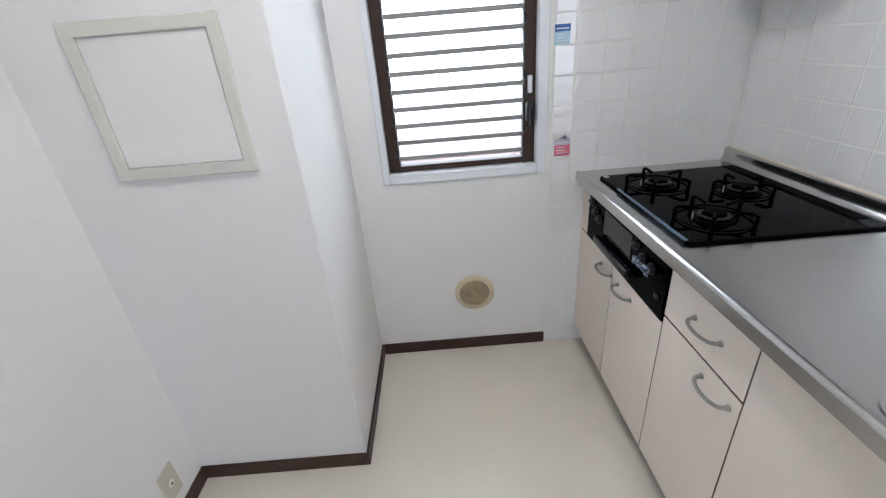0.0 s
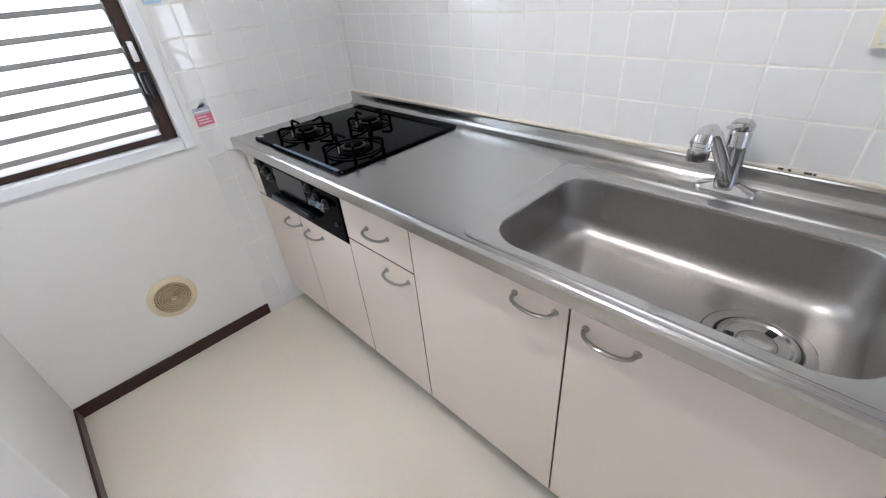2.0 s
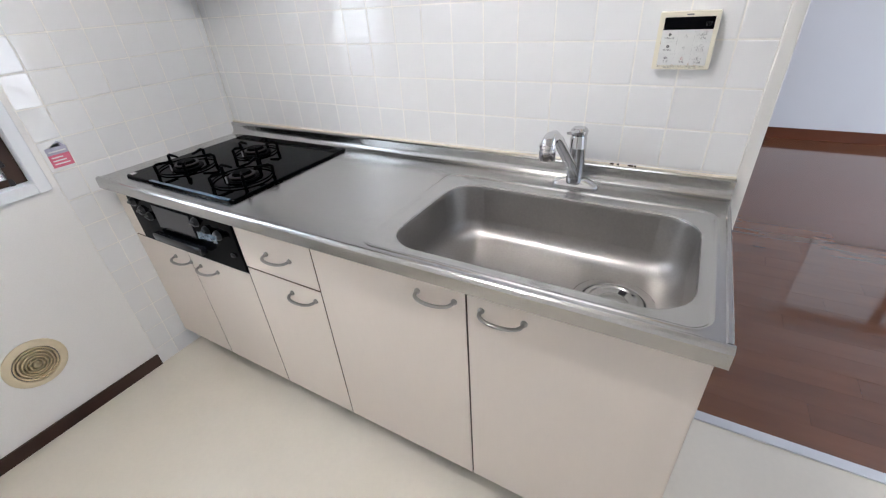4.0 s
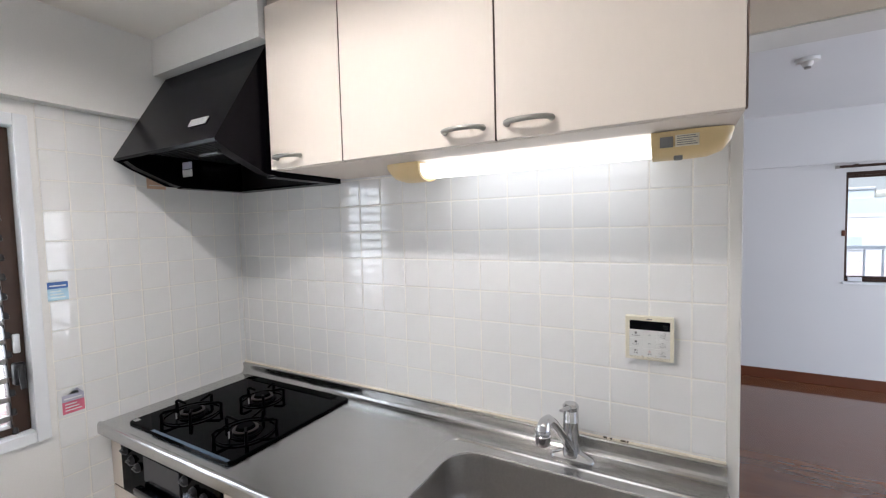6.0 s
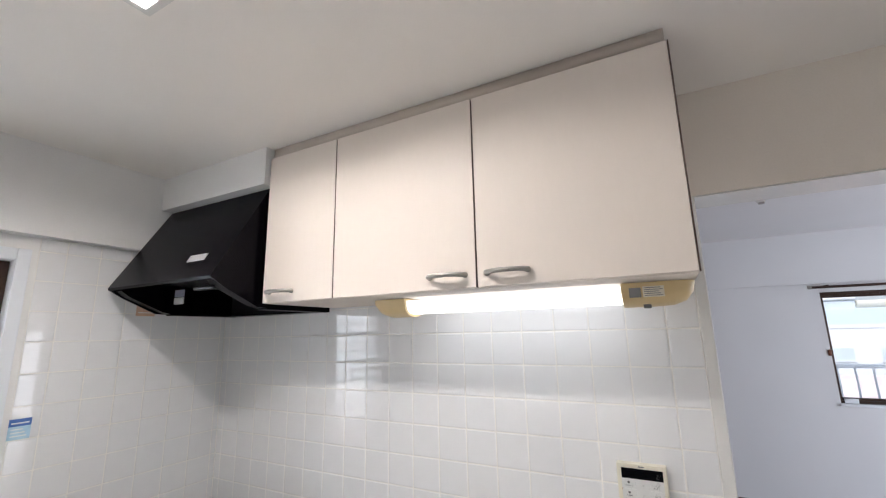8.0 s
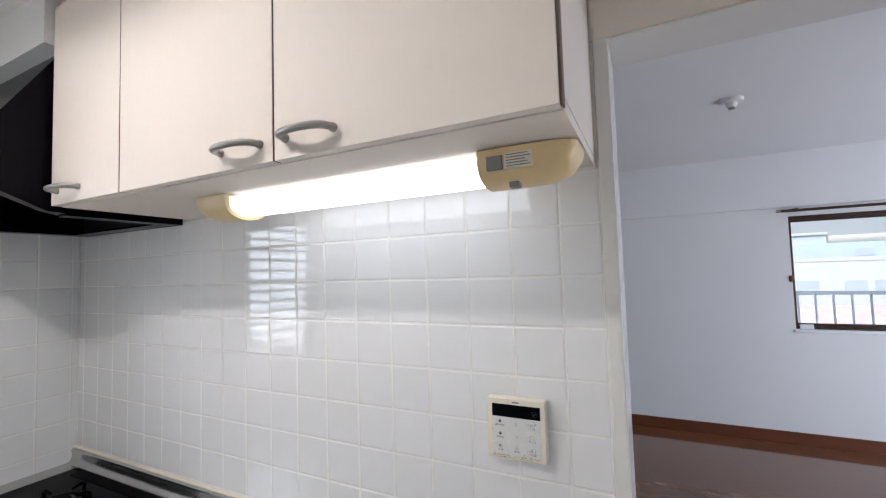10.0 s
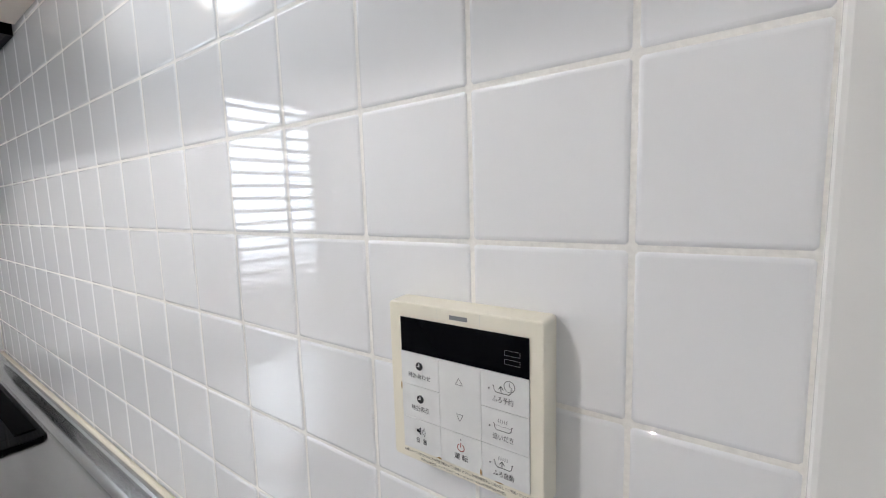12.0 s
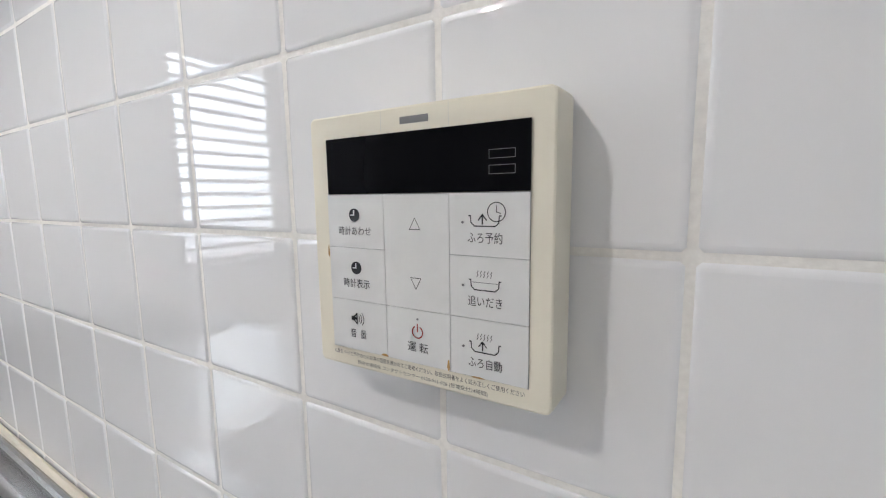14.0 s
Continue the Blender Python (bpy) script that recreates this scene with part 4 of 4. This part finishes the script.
# ---- ceiling lamp, detectors ----
def ceiling_lamp():
    cx, cy, h = LAMP
    root = thing("ceiling_light", (cx, cy, KH), "lit square recessed ceiling light with a white rim", "light")
    outline = [[(cx + a * (h + d), cy + b * (h + d), z) for a, b in ((-1, -1), (1, -1), (1, 1), (-1, 1))]
               for d, z in ((0.016, KH - 0.0005), (0.014, KH - 0.004), (-0.001, KH - 0.004), (-0.001, KH + 0.036))]
    part("rim", loft(bmesh.new(), outline, cap_start=False, cap_end=False), WHITE_TRIM, root, "white lamp rim")
    part("cover", box(cx - h + 0.002, cx + h - 0.002, cy - h + 0.002, cy + h - 0.002, KH + 0.030, KH + 0.036), COVER_GLOW, root, "bright mottled white cover")
    part("bulb", lathe(bmesh.new(), [(0.030, 0.0295), (0.042, 0.027), (0.042, 0.022), (0.036, 0.017), (0, 0.016)], (cx, cy, KH), "z", 36), CEILING_GLOW, root, "glowing round lamp")


ceiling_lamp()


def detector(x, y, z, r, label):
    root = thing("smoke_detector", (x, y, z), label, "smoke detector", "ceiling detectors")
    part("base", lathe(bmesh.new(), [(r, -0.0005), (r, -0.012), (r * 0.93, -0.018), (r * 0.55, -0.020), (0, -0.020)], (x, y, z), "z", 28), PAPER_WHITE, root)
    part("sensor", lathe(bmesh.new(), [(r * 0.5, -0.020), (r * 0.48, -0.034), (r * 0.38, -0.046), (0, -0.048)], (x, y, z), "z", 24), WHITE_TRIM, root)
    part("grille", lathe(bmesh.new(), [(r * 0.3, -0.046), (r * 0.3, -0.056), (r * 0.2, -0.058), (0, -0.058)], (x, y, z), "z", 18), NICKEL, root)


detector(1.92, -2.455, LH, 0.056, "white round detector on the living room ceiling")
detector(-1.045, -0.425, KH, 0.042, "small grey-white detector on the kitchen ceiling")


# ---- window wall: vent, stickers; pillar hatch; socket ----
def round_vent():
    c = (-1.018, 0.0, 0.305)
    root = thing("round_air_vent", c, "beige round plastic air vent with concentric rings", "air vent")
    part("flange", lathe(bmesh.new(), [(0.088, -0.0005), (0.088, -0.005), (0.080, -0.010), (0.068, -0.012), (0.064, -0.010), (0.064, -0.0005)], c, "y", 48), VENT_RIM, root)
    part("backing", lathe(bmesh.new(), [(0.064, -0.0005), (0.064, -0.003), (0, -0.003)], c, "y", 40), KICK, root)
    for k in range(6):
        r = 0.060 - 0.0098 * k
        h = -0.010 - 0.0015 * k
        part("ring", lathe(bmesh.new(), [(r, -0.003), (r, h), (r - 0.002, h - 0.0015), (r - 0.0045, h), (r - 0.0045, -0.003)], c, "y", 40), BEIGE, root)
    part("hub", lathe(bmesh.new(), [(0.009, -0.003), (0.009, -0.022), (0.006, -0.024), (0, -0.024)], c, "y", 18), BEIGE, root)


round_vent()


def sticker(x, z, w, h, top, bottom, label, torn_top=False):
    root = thing("sticker", (x, -0.004, z), label, "sticker", "wall stickers")
    x0, x1, z0, z1 = x - w / 2, x + w / 2, z - h / 2, z + h / 2
    zm = z0 + h * 0.55
    part("lower_half", box(x0, x1, -0.0050, -0.0043, z0, zm), bottom, root)
    part("upper_half", box(x0, x1, -0.0050, -0.0043, zm, z1 - h * 0.14), top, root)
    if torn_top:
        torn = bmesh.new()
        loft(torn, [[(x0 + w * 0.25, y, z1 - h * 0.14), (x1 - w * 0.05, y, z1 - h * 0.14), (x1 - w * 0.30, y, z1 + h * 0.10)] for y in (-0.0049, -0.0043)])
        part("torn_corner", torn, top, root)
    part("worn_edge", box(x0 + w * 0.1, x1 - w * 0.25, -0.0049, -0.0043, z1 - h * 0.14, z1), PAPER_WHITE, root)
    for k in range(3):
        part("print_line", box(x0 + w * 0.12, x1 - w * (0.15 + 0.1 * k), -0.0053, -0.00505, z0 + h * (0.12 + 0.14 * k), z0 + h * (0.17 + 0.14 * k)), PAPER_WHITE, root)
    part("print_line", box(x0 + w * 0.1, x1 - w * 0.1, -0.0053, -0.00505, zm + h * 0.10, zm + h * 0.16), PAPER_WHITE, root)


def heat_label():
    root = thing("wall_label", (-0.351, -0.004, 1.672), "tan paper label on the tiles behind the range hood", "label")
    part("paper", box(-0.386, -0.317, -0.0052, -0.0043, 1.672, 1.742), PAPER_TAN, root)
    part("print_line", box(-0.378, -0.325, -0.0056, -0.0053, 1.684, 1.687), PAPER_WHITE, root)


heat_label()
sticker(-0.675, 1.318, 0.054, 0.072, PAPER_BLUE, PAPER_PALE, "worn blue and pale blue notice sticker on tile")
sticker(-0.657, 0.930, 0.060, 0.074, PAPER_GREY, PAPER_PINK, "worn pink and grey notice sticker with a torn corner on tile", torn_top=True)


def hatch():
    root = thing("inspection_hatch", (-1.735, -0.585, 1.075), "wall inspection hatch with a greenish grey frame", "hatch")
    x0, x1, z0, z1, w = -1.902, -1.568, 1.074, 1.412, 0.030
    bm = bmesh.new()
    loft(bm, [[(x, y, z) for x, z in ((x0 + d, z0 + d), (x1 - d, z0 + d), (x1 - d, z1 - d), (x0 + d, z1 - d))]
              for d, y in ((0.0, -0.5852), (0.0, -0.592), (0.003, -0.5945), (w - 0.003, -0.5945), (w, -0.592), (w, -0.5852))], cap_start=False, cap_end=False)
    part("frame", bm, HATCH_FRAME, root)
    part("panel", box(x0 + w + 0.001, x1 - w - 0.001, -0.5895, -0.5852, z0 + w + 0.001, z1 - w - 0.001, 0.001), WALLPAPER, root, "white papered panel")


hatch()


def socket():
    root = thing("wall_socket", (-2.05, -0.72, 0.16), "beige plastic wall socket plate", "socket")
    part("plate", box(-2.0495, -2.043, -0.757, -0.687, 0.10, 0.22, 0.003, 3), SOCKET_MAT, root)
    part("jack", lathe(bmesh.new(), [(0.012, 0.0065), (0.012, 0.009), (0.006, 0.010), (0, 0.010)], (-2.0495, -0.722, 0.16), "x", 20), IVORY, root)
    part("jack_hole", lathe(bmesh.new(), [(0.004, 0.0095), (0.004, 0.0104), (0, 0.0104)], (-2.0495, -0.722, 0.16), "x", 14), INK, root)


socket()


# ---- water heater control ----
RX, RY0, RY1, RZ0, RZ1 = -0.0215, -1.682, -1.800, 1.121, 1.239     # front, left and right edge, bottom, top


def spot(u, v):
    """A place on the control's face, in parts of its width and height from the top left."""
    return RY0 + (RY1 - RY0) * u, RZ1 + (RZ0 - RZ1) * v


def plate(u0, v0, u1, v1, d0, d1, bevel=0.0):
    a, b = spot(u0, v0), spot(u1, v1)
    return box(RX - d1, RX - d0, min(a[0], b[0]), max(a[0], b[0]), min(a[1], b[1]), max(a[1], b[1]), bevel)


def lettering(text, u, v, height, width, mat, parent):
    """Flat print on the control's face, centred at (u, v), of that height and width in metres."""
    cu = bpy.data.curves.new("print", "FONT")
    cu.body, cu.size, cu.align_x, cu.align_y, cu.resolution_u = text, 1.0, "CENTER", "CENTER", 2
    tmp = bpy.data.objects.new("print", cu)
    scene.collection.objects.link(tmp)
    bpy.context.view_layer.update()
    me = bpy.data.meshes.new_from_object(tmp.evaluated_get(bpy.context.evaluated_depsgraph_get()))
    bpy.data.objects.remove(tmp)
    xs = [q.co.x for q in me.vertices]
    hs = [q.co.y for q in me.vertices]
    me.transform(Matrix.Translation((-(min(xs) + max(xs)) / 2, -(min(hs) + max(hs)) / 2, 0)))
    me.transform(Matrix.Diagonal((width / (max(xs) - min(xs)), height / (max(hs) - min(hs)), 1, 1)))
    y, z = spot(u, v)
    me.transform(Matrix.Translation((RX - 0.0012, y, z)) @ Matrix(((0, 0, -1, 0), (-1, 0, 0, 0), (0, 1, 0, 0), (0, 0, 0, 1))))
    me.materials.clear()
    me.materials.append(mat)
    ob = new("print", me)
    ob.parent = parent
    ob.matrix_basis = Matrix.Translation(-root_place(parent))
    return ob


def stroke(points, r, mat, parent, name="print"):
    """A thin printed line through places on the face."""
    bm = bmesh.new()
    pts = [spot(u, v) for u, v in points]
    for (y0, z0), (y1, z1) in zip(pts, pts[1:]):
        d = Vector((y1 - y0, z1 - z0))
        if d.length < 1e-7:
            continue
        s = Vector((-d.y, d.x)).normalized() * r
        e = d.normalized() * r * 0.6
        q = [(y0 - e.x + s.x, z0 - e.y + s.y), (y0 - e.x - s.x, z0 - e.y - s.y), (y1 + e.x - s.x, z1 + e.y - s.y), (y1 + e.x + s.x, z1 + e.y + s.y)]
        bm.faces.new([bm.verts.new((RX - 0.0012, a, b)) for a, b in q])
    return part(name, bm, mat, parent, smooth=False)


def arc(u, v, r, a0, a1, n=16):
    return [(u + r * math.cos(radians(a0 + (a1 - a0) * k / n)), v - r * math.sin(radians(a0 + (a1 - a0) * k / n))) for k in range(n + 1)]


def heater_control():
    root = thing("water_heater_remote", (-0.01, -1.741, RZ0), "ivory plastic water heater control panel on tiled wall", "control panel")
    bm = bmesh.new()
    def ring(d, x, r):
        return [(x, y, z) for y, z, _ in rounded(RY1 + d, RY0 - d, RZ0 + d, RZ1 - d, r, 0, 5)]
    loft(bm, [ring(0.001, -0.0005, 0.003), ring(0.0, -0.003, 0.003), ring(0.0004, RX + 0.003, 0.003), ring(0.0007, RX + 0.0005, 0.0028), ring(0.0014, RX, 0.0024)])
    case = part("case", bm, IVORY, root)
    part("display", plate(0.098, 0.093, 0.922, 0.302, 0.0002, 0.0010), DISPLAY, root, "black blank display")
    for v in (0.175, 0.222):
        stroke([(0.79, v), (0.875, v), (0.875, v + 0.026), (0.79, v + 0.026), (0.79, v)], 0.00010, INK_GREY, case)
    cols, rows = (0.090, 0.369, 0.644, 0.922), (0.304, 0.508, 0.716, 0.918)
    for a, b, lines in ((0, 1, rows), (2, 3, rows), (1, 2, (rows[0], rows[2], rows[3]))):
        for v0, v1 in zip(lines, lines[1:]):
            part("button", plate(cols[a] + 0.0007, v0 + 0.0007, cols[b] - 0.0007, v1 - 0.0007, 0.0, 0.0008, 0.0002), BUTTON_FILM, root, "white film-covered button")
    part("button_bed", plate(0.090, 0.303, 0.922, 0.919, -0.0004, 0.0003), INK_GREY, root, "dark joints between buttons")
    # the maker's mark as a plain bar, and two fine joints beside it
    part("maker_mark", plate(0.449, 0.042, 0.565, 0.066, 0.0, 0.0002), INK_GREY, case, "plain dark mark")
    for u in (0.372, 0.648):
        stroke([(u, 0.012), (u, 0.092)], 0.00010, HATCH_FRAME, case)
    p = case
    for v in (0.381, 0.585):
        bm = lathe(bmesh.new(), [(0.0029, -0.0008), (0.0029, -0.0012), (0, -0.0012)], (RX, *spot(0.229, v)), "x", 24)
        part("clock_mark", bm, INK, p)
        part("clock_hand", plate(0.227, v - 0.019, 0.232, v + 0.002, 0.00122, 0.0014), PAPER_WHITE, p)
        part("clock_hand", plate(0.213, v - 0.002, 0.232, v + 0.002, 0.00122, 0.0014), PAPER_WHITE, p)
    lettering("時計あわせ", 0.229, 0.441, 0.0040, 0.0190, INK, p)
    lettering("時計表示", 0.229, 0.645, 0.0042, 0.0155, INK, p)
    lettering("音  量", 0.229, 0.847, 0.0042, 0.0095, INK, p)
    stroke([(0.198, 0.782), (0.209, 0.782), (0.224, 0.766), (0.224, 0.808), (0.209, 0.793), (0.198, 0.793), (0.198, 0.782)], 0.00032, INK, p)
    stroke([(0.204, 0.787), (0.222, 0.787)], 0.0006, INK, p)
    for r in (0.016, 0.026, 0.037):
        stroke(arc(0.222, 0.787, r, -42, 42, 8), 0.00017, INK, p)
    stroke([(0.486, 0.428), (0.508, 0.388), (0.530, 0.428), (0.486, 0.428)], 0.00015, INK, p)
    stroke([(0.486, 0.600), (0.508, 0.640), (0.530, 0.600), (0.486, 0.600)], 0.00015, INK, p)
    stroke(arc(0.510, 0.797, 0.022, 122, 418, 20), 0.00027, INK_RED, p)
    stroke([(0.510, 0.768), (0.510, 0.795)], 0.00027, INK_RED, p)
    part("lamp_dot", lathe(bmesh.new(), [(0.0004, -0.0008), (0.0004, -0.0012), (0, -0.0012)], (RX, *spot(0.510, 0.750)), "x", 12), INK_GREY, p)
    lettering("運 転", 0.510, 0.853, 0.0044, 0.0105, INK, p)
    for v, word, kind in ((0.381, "ふろ予約", 0), (0.588, "追いだき", 1), (0.797, "ふろ自動", 2)):
        u = 0.775
        part("lamp_dot", lathe(bmesh.new(), [(0.0005, -0.0008), (0.0005, -0.0012), (0, -0.0012)], (RX, *spot(0.695, v + 0.018)), "x", 12), INK_GREY, p)
        stroke([(u - 0.056, v - 0.004), (u - 0.050, v - 0.004), (u - 0.048, v + 0.018), (u - 0.036, v + 0.029), (u + 0.036, v + 0.029), (u + 0.048, v + 0.018), (u + 0.050, v - 0.004), (u + 0.056, v - 0.004)], 0.00022, INK, p)
        if kind:
            for k in range(5):
                uu = u - 0.028 + 0.012 * k
                stroke([(uu, v - 0.013), (uu + 0.004, v - 0.021), (uu + 0.001, v - 0.026), (uu + 0.005, v - 0.034)], 0.00012, INK, p)
        if kind == 1:
            stroke([(u - 0.045, v + 0.004), (u + 0.045, v + 0.004)], 0.00009, INK, p)
        if kind != 1:
            stroke([(u - 0.008, v + 0.022), (u - 0.008, v - 0.004)], 0.00028, INK, p)
            stroke([(u - 0.022, v + 0.010), (u - 0.008, v - 0.008), (u + 0.006, v + 0.010)], 0.00024, INK, p)
        if kind == 0:
            stroke(arc(u + 0.040, v - 0.016, 0.030, 0, 360, 22), 0.00018, INK, p)
            stroke([(u + 0.040, v - 0.036), (u + 0.040, v - 0.016), (u + 0.054, v - 0.012)], 0.00015, INK, p)
        lettering(word, u, v + 0.066, 0.0042, 0.0142, INK, p)
    lettering("△警告:やけど予防のためお湯の温度を確かめてご使用ください。取扱説明書をよく読み正しくご使用ください", 0.503, 0.936, 0.0022, 0.0965, INK, p)
    lettering("問合せ連絡先 コンタクトセンター 0120-911-026 (修理受付24時間)", 0.503, 0.966, 0.0023, 0.0665, INK, p)
    # brown stains at the lower corners of the buttons
    for u, v, w, h in ((0.085, 0.50, 0.010, 0.05), (0.632, 0.875, 0.012, 0.040), (0.34, 0.905, 0.04, 0.010), (0.72, 0.912, 0.06, 0.006)):
        bm = bmesh.new()
        loft(bm, [[(RX - 0.0013, *spot(u + w * (0.5 + s * math.cos(a) * (0.42 + 0.08 * math.sin(3 * a))), v + h * (0.5 + s * 0.5 * math.sin(a)))) for a in [2 * math.pi * k / 14 for k in range(14)]] for s in (1.0, 0.5)], cap_start=False)
        part("stain", bm, RUST, case, "faint brown stain")


heater_control()


# ---- pieces: wall tiles ----
PITCH, JOINT = 0.1, 0.0026


def tile_mesh(w, h):
    """A tile of w by h, its glazed face towards -x, with soft rounded shoulders."""
    bm = bmesh.new()
    def ring(d, x):
        r = 0.0016
        return [(x, a, b) for a, b, _ in rounded(-w / 2 + d, w / 2 - d, -h / 2 + d, h / 2 - d, r, 0, 1)]
    loft(bm, [ring(0.0, 0.003), ring(0.0, 0.0016), ring(0.0005, 0.0010), ring(0.0012, 0.00050), ring(0.0021, 0.00016), ring(0.0032, 0.0)], cap_start=False)
    return mesh_of("tile", bm, TILE)


tiles_made = {}
rng = random.Random(4)


def lay_tile(parent, centre, w, h, turn):
    w, h = w - JOINT, h - JOINT
    if w < 0.008 or h < 0.008:
        return
    key = (round(w, 4), round(h, 4))
    if key not in tiles_made:
        tiles_made[key] = tile_mesh(*key)
    piece("tile", tiles_made[key], parent, Matrix.Translation(centre) @ pose(0, 0, 0, 0, 0, turn) @
          pose(rng.uniform(-0.0002, 0.0002), 0, 0, rng.uniform(-0.05, 0.05), rng.uniform(-0.05, 0.05), rng.uniform(-0.06, 0.06)))


def cuts(a, b, offset):
    """Joint lines between a and b on the grid."""
    k = math.ceil((a - offset) / PITCH + 1e-6)
    out = [a]
    while offset + k * PITCH < b - 1e-6:
        out.append(offset + k * PITCH)
        k += 1
    return out + [b]


tiled_east = structure("tiled_wall_east", box(0.0011, 0.0044, END, 0.0, 0.80, 1.93), GROUT, "white glazed square wall tiles with cream grout")
ys, zs = cuts(END, -0.001, -1.84), cuts(0.84, 1.72, 1.38)
for a, b in zip(ys, ys[1:]):
    for c, d in zip(zs, zs[1:]):
        lay_tile(tiled_east, (0.0, (a + b) / 2, (c + d) / 2), b - a, d - c, 0)
tiled_north = structure("tiled_wall_north", box(-0.700, 0.0, -0.0025, 0.0044, 0.0, 1.925), GROUT, "white glazed square wall tiles with cream grout")
xs, zs = cuts(-0.700, -0.001, -0.625), cuts(0.0, 1.925, 1.38)
for a, b in zip(xs, xs[1:]):
    for c, d in zip(zs, zs[1:]):
        if d > 0.79 or b < -0.45:
            lay_tile(tiled_north, ((a + b) / 2, -0.0036, (c + d) / 2), b - a, d - c, 90)

# ---- pieces: living room flooring ----
boards = tagged(new("wood_flooring"), "glossy reddish brown wooden floorboards", kind="structure")
PL, PW = 0.909, 0.1015
planks_made = {}
x, k = 0.046 + PW / 2, 0
while x < LX + 0.03:
    end = (k * 0.37) % PL
    while end > LY1:
        top, foot = min(end, -0.002), max(end - PL, LY1 + 0.002)
        size = round(top - foot, 4)
        if size > 0.03:
            if size not in planks_made:
                planks_made[size] = mesh_of("plank", box(-PW / 2 + 0.0002, PW / 2 - 0.0002, -size / 2 + 0.0002, size / 2 - 0.0002, -0.008, 0.0, 0.00015, 1), WOOD)
            piece("plank", planks_made[size], boards, Matrix.Translation((x, (top + foot) / 2, 0.0)))
        end -= PL
    x, k = x + PW, k + 1
